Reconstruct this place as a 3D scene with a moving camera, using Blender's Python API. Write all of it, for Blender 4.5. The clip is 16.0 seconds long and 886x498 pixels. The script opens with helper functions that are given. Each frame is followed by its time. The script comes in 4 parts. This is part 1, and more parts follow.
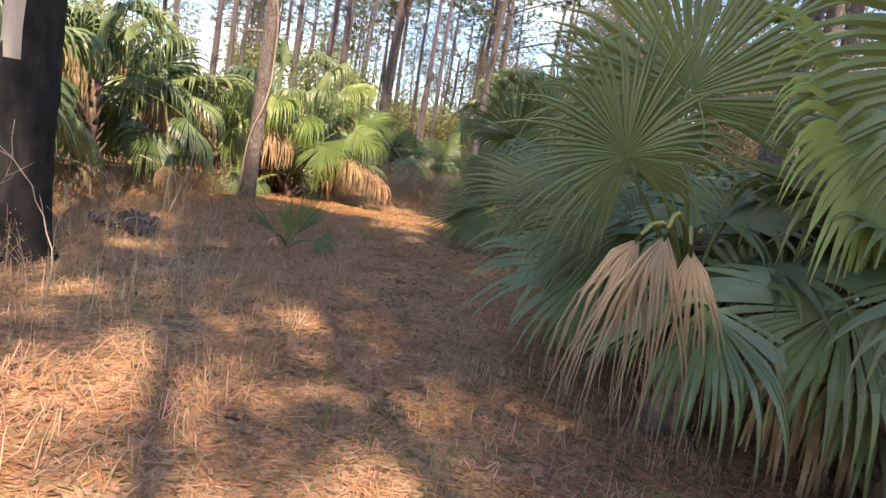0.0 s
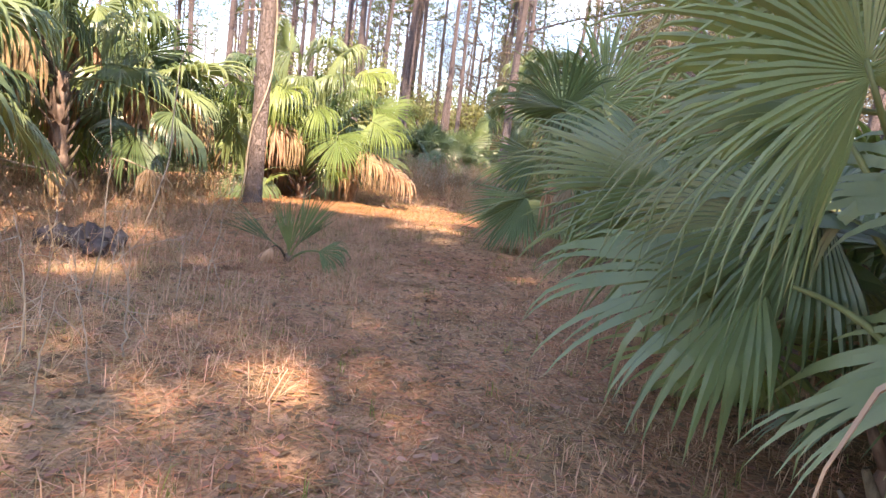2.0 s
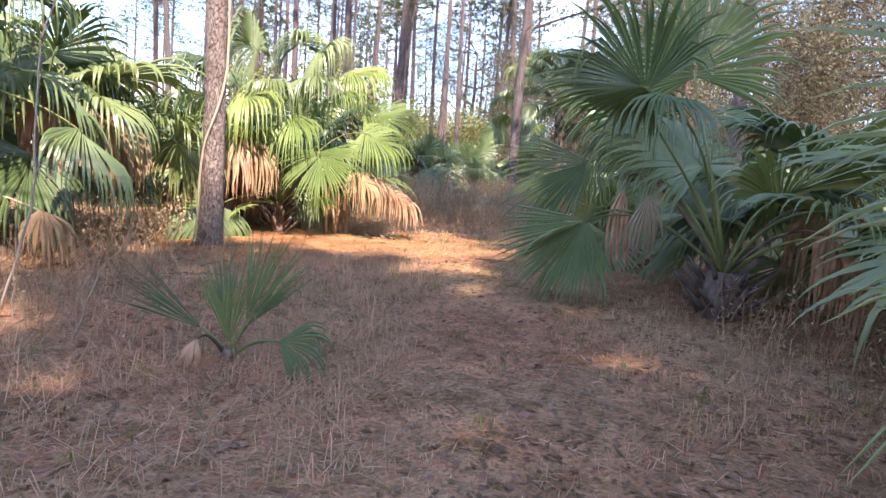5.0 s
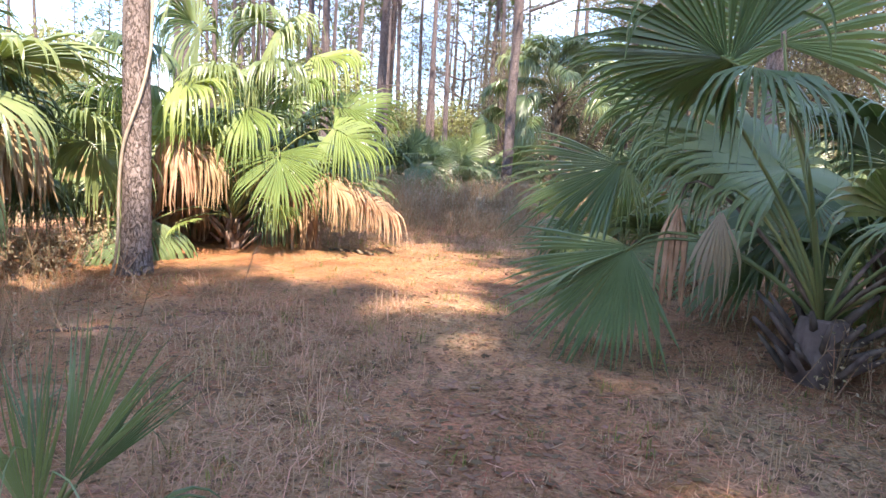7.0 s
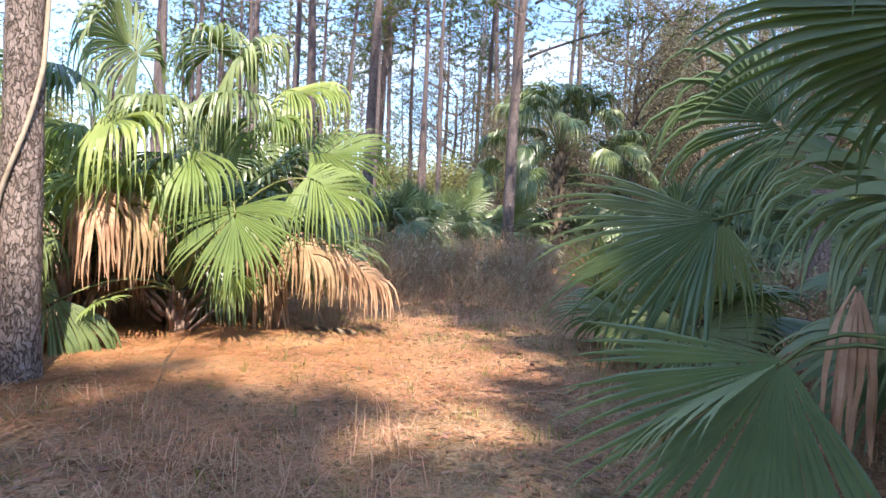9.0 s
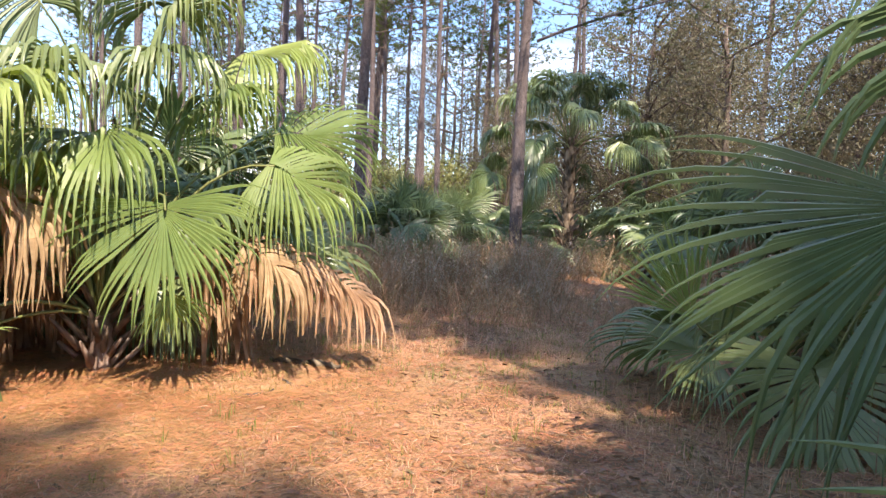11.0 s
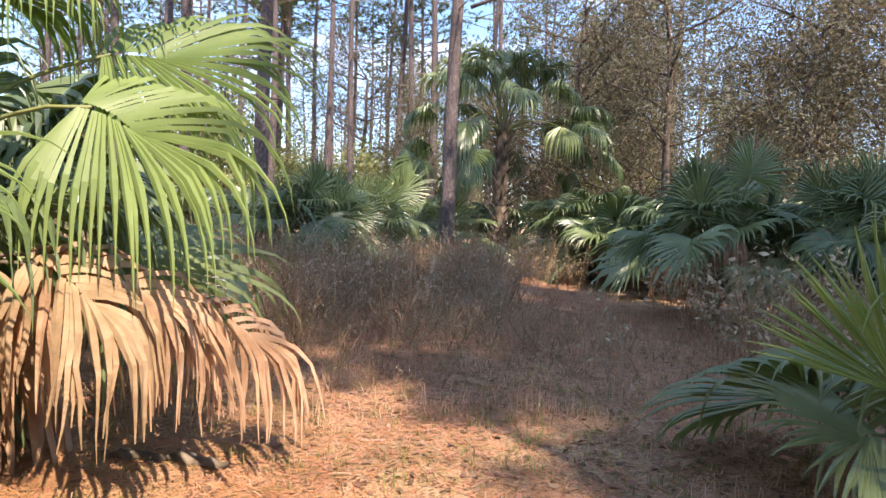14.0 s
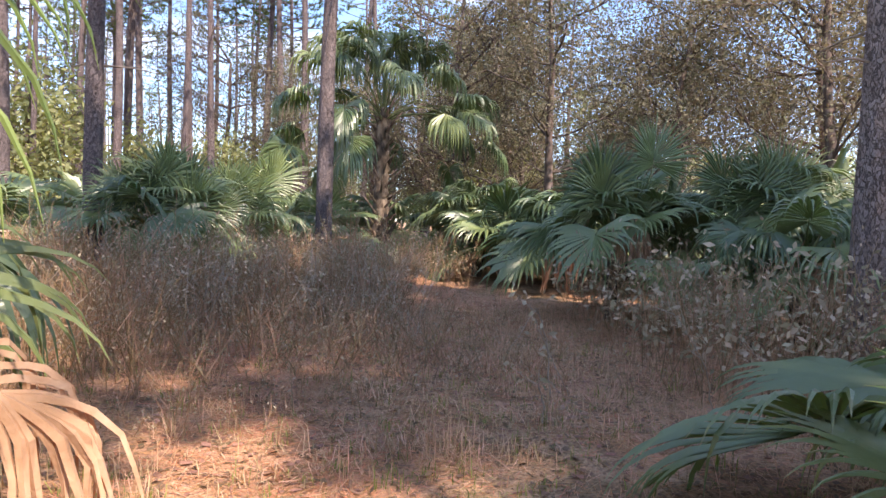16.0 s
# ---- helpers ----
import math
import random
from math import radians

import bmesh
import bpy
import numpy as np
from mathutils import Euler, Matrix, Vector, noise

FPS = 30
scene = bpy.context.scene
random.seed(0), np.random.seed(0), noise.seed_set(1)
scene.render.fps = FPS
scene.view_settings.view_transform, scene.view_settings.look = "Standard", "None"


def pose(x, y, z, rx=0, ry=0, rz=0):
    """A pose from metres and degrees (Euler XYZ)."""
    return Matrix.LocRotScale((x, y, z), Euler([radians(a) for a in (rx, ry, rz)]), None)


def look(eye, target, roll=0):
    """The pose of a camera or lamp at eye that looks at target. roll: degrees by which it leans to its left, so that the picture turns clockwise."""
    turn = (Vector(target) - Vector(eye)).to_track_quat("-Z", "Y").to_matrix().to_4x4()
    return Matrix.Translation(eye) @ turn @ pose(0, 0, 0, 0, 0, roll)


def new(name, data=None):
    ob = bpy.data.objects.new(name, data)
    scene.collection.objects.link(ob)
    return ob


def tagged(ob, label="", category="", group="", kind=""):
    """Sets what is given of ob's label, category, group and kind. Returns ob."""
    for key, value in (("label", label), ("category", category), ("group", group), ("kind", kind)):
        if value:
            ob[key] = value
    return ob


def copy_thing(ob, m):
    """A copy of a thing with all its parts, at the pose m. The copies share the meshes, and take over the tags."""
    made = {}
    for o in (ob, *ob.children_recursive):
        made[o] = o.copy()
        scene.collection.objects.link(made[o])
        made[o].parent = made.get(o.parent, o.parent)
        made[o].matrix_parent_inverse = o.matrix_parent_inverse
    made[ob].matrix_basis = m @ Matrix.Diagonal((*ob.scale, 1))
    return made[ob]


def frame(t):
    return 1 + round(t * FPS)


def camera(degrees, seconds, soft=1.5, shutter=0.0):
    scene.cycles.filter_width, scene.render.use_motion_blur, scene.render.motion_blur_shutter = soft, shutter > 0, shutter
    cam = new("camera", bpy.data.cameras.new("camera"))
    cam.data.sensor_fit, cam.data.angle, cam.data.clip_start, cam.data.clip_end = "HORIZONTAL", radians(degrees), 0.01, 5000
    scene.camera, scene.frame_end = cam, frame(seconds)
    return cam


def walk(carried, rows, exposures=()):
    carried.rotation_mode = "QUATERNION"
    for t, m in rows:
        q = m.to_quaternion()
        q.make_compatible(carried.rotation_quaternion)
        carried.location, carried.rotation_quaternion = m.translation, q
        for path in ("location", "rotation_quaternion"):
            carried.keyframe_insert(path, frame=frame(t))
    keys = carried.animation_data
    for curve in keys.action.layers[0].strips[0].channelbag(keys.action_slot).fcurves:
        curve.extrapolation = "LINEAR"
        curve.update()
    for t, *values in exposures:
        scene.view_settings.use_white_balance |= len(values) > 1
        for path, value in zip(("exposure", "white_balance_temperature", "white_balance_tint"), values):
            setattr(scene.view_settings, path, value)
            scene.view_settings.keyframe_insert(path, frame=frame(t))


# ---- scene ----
cam = camera(70.1, 16.0)
METRES, EYE, TILT, LEAN, TURN = 14.85, 1.5, -3.7, 0.0, 0.0
ROWS = [
    (0.0, 0.0, 0.0, 0.0, 0.78, -4.48, -10.07),
    (0.5, -0.0015, 0.0342, 0.0007, 0.13, -4.7, -9.12),
    (1.0, 0.003, 0.0647, -0.0021, -0.0, -4.63, -8.32),
    (1.5, -0.0009, 0.0944, -0.0025, 0.54, -4.89, -7.95),
    (2.0, -0.0081, 0.1271, -0.0039, 3.29, -5.16, -7.29),
    (2.5, -0.0128, 0.1603, -0.0034, 7.14, -5.39, -6.58),
    (3.0, -0.0249, 0.1877, -0.0055, 7.83, -4.61, -6.16),
    (3.5, -0.0297, 0.2248, -0.007, 8.01, -3.9, -6.06),
    (4.0, -0.0347, 0.2617, -0.0041, 6.55, -3.39, -5.63),
    (4.5, -0.039, 0.2948, -0.0012, 3.81, -3.42, -4.86),
    (7.0, -0.0485, 0.4587, 0.0192, 1.91, -4.06, -3.45),
    (7.5, -0.0525, 0.4921, 0.0211, 1.75, -2.9, -3.38),
    (8.0, -0.0559, 0.5273, 0.0252, 1.71, -0.9, -3.24),
    (8.5, -0.0555, 0.5653, 0.0247, 1.31, 0.17, -3.11),
    (9.0, -0.0635, 0.5983, 0.0284, 1.05, 0.96, -2.91),
    (11.5, -0.077, 0.7527, 0.0339, 0.98, 1.31, -2.28),
    (12.0, -0.0846, 0.7824, 0.0352, 1.11, 1.24, -2.2),
    (12.5, -0.0859, 0.818, 0.0367, 0.95, 1.16, -2.02),
    (13.0, -0.0929, 0.8468, 0.039, -1.46, 1.04, -1.97),
    (13.5, -0.0961, 0.8718, 0.0404, -4.4, 0.96, -2.12),
    (14.0, -0.0973, 0.8955, 0.0427, -7.63, 1.12, -1.88),
    (14.5, -0.1043, 0.9134, 0.0454, -11.69, 1.34, -1.76),
    (15.0, -0.1036, 0.9339, 0.0429, -13.26, 1.48, -1.5),
    (15.5, -0.0967, 0.9579, 0.0423, -16.05, 1.3, -1.09),
    (16.0, -0.0918, 0.9829, 0.043, -19.04, 1.08, -0.87),
]
EXPOSURES = [(0.0, 1.5, 7300, 13), (0.5, 1.75, 7400, 15), (1.5, 2.1, 7400, 20), (2.5, 2.2, 6900, 20), (3.5, 2.15, 6500, 20), (4.5, 2.05, 6350, 19), (7.0, 2.2, 6400, 15), (8.0, 2.05, 6200, 12), (9.0, 1.8, 6150, 11), (11.3, 1.6, 6600, 12), (12.5, 1.6, 6600, 11), (14.5, 1.57, 6500, 16), (16.0, 1.68, 6450, 18)]
walk(cam, [(t, pose(0, 0, EYE, TILT, LEAN, TURN) @ pose(METRES * x, METRES * y, METRES * z, 90 + pitch, roll, yaw)) for t, x, y, z, yaw, pitch, roll in ROWS], EXPOSURES)

# ---- light ----
TO_SUN = Vector((0.30, -0.77, 1.0)).normalized()
SUN_ELEVATION = math.asin(TO_SUN.z)
SUN_AZIMUTH = math.atan2(TO_SUN.x, TO_SUN.y)
sun = new("sun", bpy.data.lights.new("sun", "SUN"))
sun.data.energy, sun.data.angle, sun.data.color = 3.8, radians(0.6), (1.0, 0.87, 0.70)
sun.matrix_world = look((0, 0, 60), Vector((0, 0, 60)) - TO_SUN)

world = bpy.data.worlds.new("sky")
scene.world = world
world.use_nodes = True
wn, wl = world.node_tree.nodes, world.node_tree.links
wn.clear()
sky = wn.new("ShaderNodeTexSky")
sky.sky_type, sky.sun_disc = "NISHITA", False
sky.dust_density, sky.ozone_density = 0.2, 4.0
sky.sun_elevation, sky.sun_rotation = SUN_ELEVATION, SUN_AZIMUTH
coords = wn.new("ShaderNodeTexCoord")
squash = wn.new("ShaderNodeMapping")
squash.inputs["Scale"].default_value = (1.6, 1.6, 4.0)
cloud = wn.new("ShaderNodeTexNoise")
cloud.inputs["Scale"].default_value, cloud.inputs["Detail"].default_value = 1.7, 6
cloud_ramp = wn.new("ShaderNodeValToRGB")
cloud_ramp.color_ramp.elements[0].position, cloud_ramp.color_ramp.elements[1].position = 0.50, 0.70
cloud_mix = wn.new("ShaderNodeMixRGB")
cloud_mix.inputs[2].default_value = (4.8, 4.95, 5.3, 1)
back = wn.new("ShaderNodeBackground")
back.inputs["Strength"].default_value = 0.14
wout = wn.new("ShaderNodeOutputWorld")
wl.new(coords.outputs["Generated"], squash.inputs["Vector"])
wl.new(squash.outputs["Vector"], cloud.inputs["Vector"])
wl.new(cloud.outputs["Fac"], cloud_ramp.inputs["Fac"])
wl.new(cloud_ramp.outputs["Color"], cloud_mix.inputs["Fac"])
wl.new(sky.outputs["Color"], cloud_mix.inputs[1])
wl.new(cloud_mix.outputs["Color"], back.inputs["Color"])
wl.new(back.outputs["Background"], wout.inputs["Surface"])


# ---- materials ----
def material(name, stops, scale=6.0, detail=5.0, rough=0.8, bump=0.3, bump_scale=40.0, stretch=(1, 1, 1), translucent=0.0,
             tint=None, vary=0.25, island=0.0, along=None, gloss=0.3):
    """Noise-mixed colours with object variation; along: a second colour towards the tips; translucent: share of light let through."""
    m = bpy.data.materials.new(name)
    m.use_nodes = True
    n, l = m.node_tree.nodes, m.node_tree.links
    n.clear()
    out = n.new("ShaderNodeOutputMaterial")
    bsdf = n.new("ShaderNodeBsdfPrincipled")
    bsdf.inputs["Roughness"].default_value = rough
    bsdf.inputs["Specular IOR Level"].default_value = gloss
    tc = n.new("ShaderNodeTexCoord")
    mp = n.new("ShaderNodeMapping")
    mp.inputs["Scale"].default_value = stretch
    l.new(tc.outputs["Object"], mp.inputs["Vector"])
    noi = n.new("ShaderNodeTexNoise")
    noi.inputs["Scale"].default_value, noi.inputs["Detail"].default_value = scale, detail
    l.new(mp.outputs["Vector"], noi.inputs["Vector"])
    ramp = n.new("ShaderNodeValToRGB")
    r = ramp.color_ramp
    while len(r.elements) < len(stops):
        r.elements.new(0.5)
    for e, (p, c) in zip(r.elements, stops):
        e.position, e.color = p, (*c, 1)
    l.new(noi.outputs["Fac"], ramp.inputs["Fac"])
    colour = ramp.outputs["Color"]
    if along:
        at = n.new("ShaderNodeAttribute")
        at.attribute_name = "along"
        fine = n.new("ShaderNodeTexNoise")
        fine.inputs["Scale"].default_value = 3.0
        l.new(tc.outputs["Object"], fine.inputs["Vector"])
        add = n.new("ShaderNodeMath")
        add.operation = "MULTIPLY_ADD"
        add.inputs[1].default_value, add.inputs[2].default_value = 0.6, -0.3
        l.new(fine.outputs["Fac"], add.inputs[0])
        add2 = n.new("ShaderNodeMath")
        l.new(add.outputs[0], add2.inputs[0])
        l.new(at.outputs["Fac"], add2.inputs[1])
        band = n.new("ShaderNodeMapRange")
        band.inputs["From Min"].default_value, band.inputs["From Max"].default_value = along[1], along[2]
        l.new(add2.outputs[0], band.inputs["Value"])
        mix = n.new("ShaderNodeMixRGB")
        mix.inputs[2].default_value = (*along[0], 1)
        l.new(band.outputs["Result"], mix.inputs["Fac"])
        l.new(colour, mix.inputs[1])
        colour = mix.outputs["Color"]
    if vary or island:
        hsv = n.new("ShaderNodeHueSaturation")
        l.new(colour, hsv.inputs["Color"])
        src = None
        if island:
            geo = n.new("ShaderNodeNewGeometry")
            src, amount = geo.outputs["Random Per Island"], island
        else:
            info = n.new("ShaderNodeObjectInfo")
            src, amount = info.outputs["Random"], vary
        rng = n.new("ShaderNodeMapRange")
        rng.inputs["To Min"].default_value, rng.inputs["To Max"].default_value = 1 - amount, 1 + amount
        l.new(src, rng.inputs["Value"])
        l.new(rng.outputs["Result"], hsv.inputs["Value"])
        rng2 = n.new("ShaderNodeMapRange")
        rng2.inputs["To Min"].default_value, rng2.inputs["To Max"].default_value = 0.5 + amount * 0.07, 0.5 - amount * 0.07
        l.new(src, rng2.inputs["Value"])
        l.new(rng2.outputs["Result"], hsv.inputs["Hue"])
        colour = hsv.outputs["Color"]
    l.new(colour, bsdf.inputs["Base Color"])
    if bump:
        bn = n.new("ShaderNodeTexNoise")
        bn.inputs["Scale"].default_value, bn.inputs["Detail"].default_value = bump_scale, 4
        l.new(mp.outputs["Vector"], bn.inputs["Vector"])
        bp = n.new("ShaderNodeBump")
        bp.inputs["Strength"].default_value, bp.inputs["Distance"].default_value = bump, 0.01
        l.new(bn.outputs["Fac"], bp.inputs["Height"])
        l.new(bp.outputs["Normal"], bsdf.inputs["Normal"])
    surface = bsdf.outputs["BSDF"]
    if translucent:
        tr = n.new("ShaderNodeBsdfTranslucent")
        warm = n.new("ShaderNodeMixRGB")
        warm.blend_type = "MULTIPLY"
        warm.inputs["Fac"].default_value = 1.0
        warm.inputs[2].default_value = (*(tint or (1, 1, 1)), 1)
        l.new(colour, warm.inputs[1])
        l.new(warm.outputs["Color"], tr.inputs["Color"])
        ms = n.new("ShaderNodeMixShader")
        ms.inputs["Fac"].default_value = translucent
        l.new(surface, ms.inputs[1])
        l.new(tr.outputs["BSDF"], ms.inputs[2])
        surface = ms.outputs["Shader"]
    l.new(surface, out.inputs["Surface"])
    return m


M_PALM = material("palm_leaf", [(0.3, (0.104, 0.145, 0.056)), (0.7, (0.162, 0.21, 0.084))], 2.5, 4, 0.38, 0.12, 90, translucent=0.18,
                  tint=(1.5, 1.6, 0.7), vary=0.35, along=((0.34, 0.29, 0.15), 0.95, 1.15), gloss=0.8)
# the same palm leaf with sunlight put into its colour, brighter and yellower
M_PALM_SUNLIT = material("palm_leaf_sunlit", [(0.3, (0.20, 0.265, 0.085)), (0.7, (0.29, 0.355, 0.12))], 2.5, 4, 0.42, 0.12, 90, translucent=0.35,
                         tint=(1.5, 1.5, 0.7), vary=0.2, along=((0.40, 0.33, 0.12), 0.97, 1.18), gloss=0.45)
M_PALM_DEAD = material("palm_leaf_dead", [(0.25, (0.24, 0.15, 0.08)), (0.55, (0.44, 0.295, 0.175)), (0.8, (0.56, 0.42, 0.29))], 5, 6, 0.8, 0.5, 50,
                       translucent=0.2, tint=(1.3, 1.0, 0.7), vary=0.25, gloss=0.15)
M_PALM_HALF = material("palm_leaf_withering", [(0.33, (0.12, 0.15, 0.06)), (0.43, (0.28, 0.21, 0.13)), (0.60, (0.36, 0.28, 0.20))], 1.8, 4, 0.7, 0.4, 50,
                       translucent=0.2, tint=(1.3, 1.1, 0.7), vary=0.15, along=((0.27, 0.21, 0.15), 0.35, 0.9), gloss=0.2)
M_PETIOLE = material("palm_stalk", [(0.3, (0.11, 0.14, 0.05)), (0.7, (0.21, 0.22, 0.085))], 4, 4, 0.5, 0.2, 60, (1, 1, 0.3), vary=0.25)
M_BOOT = material("palm_boot", [(0.3, (0.045, 0.035, 0.028)), (0.5, (0.14, 0.10, 0.072)), (0.75, (0.31, 0.24, 0.175))], 9, 8, 0.9, 0.8, 60, (1, 1, 0.4), vary=0.35)
def bark_material(name, plate, crack, tone, scale, rise=0.35):
    """Flaky pine bark: plates parted by dark cracks."""
    m = bpy.data.materials.new(name)
    m.use_nodes = True
    n, l = m.node_tree.nodes, m.node_tree.links
    bsdf = n["Principled BSDF"]
    bsdf.inputs["Roughness"].default_value = 0.92
    bsdf.inputs["Specular IOR Level"].default_value = 0.15
    tc = n.new("ShaderNodeTexCoord")
    mp = n.new("ShaderNodeMapping")
    mp.inputs["Scale"].default_value = (1, 1, rise)
    l.new(tc.outputs["Object"], mp.inputs["Vector"])
    warp = n.new("ShaderNodeTexNoise")
    warp.inputs["Scale"].default_value, warp.inputs["Detail"].default_value = scale * 0.8, 5
    l.new(mp.outputs["Vector"], warp.inputs["Vector"])
    mixv = n.new("ShaderNodeMixRGB")
    mixv.inputs["Fac"].default_value = 0.12
    l.new(mp.outputs["Vector"], mixv.inputs[1])
    l.new(warp.outputs["Color"], mixv.inputs[2])
    vor = n.new("ShaderNodeTexVoronoi")
    vor.feature = "DISTANCE_TO_EDGE"
    vor.inputs["Scale"].default_value = scale
    l.new(mixv.outputs["Color"], vor.inputs["Vector"])
    cells = n.new("ShaderNodeTexVoronoi")
    cells.inputs["Scale"].default_value = scale
    l.new(mixv.outputs["Color"], cells.inputs["Vector"])
    fine = n.new("ShaderNodeTexNoise")
    fine.inputs["Scale"].default_value, fine.inputs["Detail"].default_value = scale * 4, 8
    l.new(mp.outputs["Vector"], fine.inputs["Vector"])
    tone_mix = n.new("ShaderNodeMixRGB")
    tone_mix.inputs[1].default_value, tone_mix.inputs[2].default_value = (*plate, 1), (*tone, 1)
    l.new(cells.outputs["Color"], tone_mix.inputs["Fac"])
    grain = n.new("ShaderNodeMixRGB")
    grain.blend_type = "MULTIPLY"
    grain.inputs["Fac"].default_value = 0.7
    gr = n.new("ShaderNodeValToRGB")
    gr.color_ramp.elements[0].position, gr.color_ramp.elements[1].position = 0.3, 0.7
    gr.color_ramp.elements[0].color, gr.color_ramp.elements[1].color = (0.45, 0.43, 0.42, 1), (1.25, 1.22, 1.2, 1)
    l.new(fine.outputs["Fac"], gr.inputs["Fac"])
    l.new(tone_mix.outputs["Color"], grain.inputs[1])
    l.new(gr.outputs["Color"], grain.inputs[2])
    edge = n.new("ShaderNodeMapRange")
    edge.inputs["From Min"].default_value, edge.inputs["From Max"].default_value = 0.0, 0.10
    l.new(vor.outputs["Distance"], edge.inputs["Value"])
    final = n.new("ShaderNodeMixRGB")
    final.inputs[1].default_value = (*crack, 1)
    l.new(edge.outputs["Result"], final.inputs["Fac"])
    l.new(grain.outputs["Color"], final.inputs[2])
    l.new(final.outputs["Color"], bsdf.inputs["Base Color"])
    total = n.new("ShaderNodeMath")
    total.operation = "MULTIPLY_ADD"
    total.inputs[1].default_value = 0.35
    l.new(fine.outputs["Fac"], total.inputs[0])
    l.new(edge.outputs["Result"], total.inputs[2])
    bp = n.new("ShaderNodeBump")
    bp.inputs["Strength"].default_value, bp.inputs["Distance"].default_value = 1.0, 0.02
    l.new(total.outputs[0], bp.inputs["Height"])
    l.new(bp.outputs["Normal"], bsdf.inputs["Normal"])
    return m


M_BARK = bark_material("pine_bark", (0.23, 0.175, 0.155), (0.135, 0.10, 0.085), (0.33, 0.265, 0.24), 24, 0.45)
M_BARK_DARK = bark_material("pine_bark_far", (0.165, 0.135, 0.135), (0.075, 0.06, 0.06), (0.24, 0.195, 0.195), 24, 0.5)
M_CHAR = material("charred_bark", [(0.3, (0.008, 0.007, 0.007)), (0.6, (0.025, 0.021, 0.02)), (0.85, (0.07, 0.055, 0.05))], 12, 9, 0.85, 1.0, 40, (1, 1, 0.4), vary=0)
M_PALE_WOOD = material("bare_wood", [(0.3, (0.36, 0.29, 0.23)), (0.7, (0.58, 0.50, 0.42))], 5, 6, 0.8, 0.5, 40, (1, 1, 0.2), vary=0)
M_NEEDLE = material("pine_needles", [(0.3, (0.055, 0.085, 0.025)), (0.7, (0.12, 0.15, 0.05))], 3, 3, 0.6, 0, translucent=0.3, tint=(1.3, 1.3, 0.7), vary=0.2)
M_TWIG = material("dry_twig", [(0.3, (0.16, 0.115, 0.085)), (0.7, (0.36, 0.28, 0.21))], 8, 5, 0.85, 0.3, 60, vary=0.2)
M_VINE = material("vine_stem", [(0.3, (0.30, 0.23, 0.17)), (0.7, (0.48, 0.39, 0.30))], 8, 5, 0.85, 0.3, 60, vary=0.1)
M_OAK_BARK = material("oak_bark", [(0.3, (0.06, 0.045, 0.04)), (0.55, (0.14, 0.105, 0.09)), (0.8, (0.24, 0.195, 0.17))], 9, 8, 0.92, 0.8, 40, (1, 1, 0.5), vary=0.2)
M_LEAF_BROWN = material("autumn_leaf", [(0.3, (0.16, 0.14, 0.10)), (0.5, (0.19, 0.175, 0.125)), (0.75, (0.165, 0.185, 0.115))], 1.2, 3, 0.7, 0, translucent=0.3,
                        tint=(1.3, 1.1, 0.7), island=0.22, vary=0, gloss=0.15)
M_LEAF_GREEN = material("young_leaf", [(0.3, (0.17, 0.20, 0.09)), (0.7, (0.31, 0.32, 0.17))], 0.8, 3, 0.6, 0, translucent=0.4,
                        tint=(1.3, 1.3, 0.6), island=0.3, vary=0)
M_LEAF_PALE = material("pale_dry_leaf", [(0.3, (0.25, 0.20, 0.12)), (0.7, (0.50, 0.41, 0.27))], 4, 3, 0.75, 0, translucent=0.2, island=0.35, vary=0)
M_GRASS = material("dry_grass", [(0.3, (0.42, 0.255, 0.16)), (0.55, (0.55, 0.38, 0.245)), (0.75, (0.46, 0.36, 0.19))], 0.5, 4, 0.8, 0, translucent=0.25,
                   tint=(1.2, 1.0, 0.7), island=0.4, vary=0, gloss=0.2)
M_GREEN_GRASS = material("green_grass", [(0.3, (0.13, 0.17, 0.04)), (0.7, (0.28, 0.29, 0.09))], 1.0, 3, 0.7, 0, translucent=0.3, tint=(1.2, 1.2, 0.6), island=0.35, vary=0)
M_STRAW = material("pine_straw", [(0.3, (0.30, 0.135, 0.058)), (0.55, (0.46, 0.238, 0.105)), (0.75, (0.54, 0.345, 0.18))], 0.6, 4, 0.8, 0, island=0.45, vary=0, gloss=0.2)
M_WEED = material("dry_weed", [(0.3, (0.25, 0.155, 0.09)), (0.7, (0.44, 0.30, 0.175))], 1.5, 4, 0.85, 0, island=0.35, vary=0, translucent=0.1, gloss=0.15)

M_LITTER = material("dead_leaf", [(0.3, (0.13, 0.075, 0.05)), (0.55, (0.24, 0.145, 0.09)), (0.8, (0.36, 0.25, 0.17))], 1.5, 4, 0.8, 0, island=0.4, vary=0, gloss=0.2)


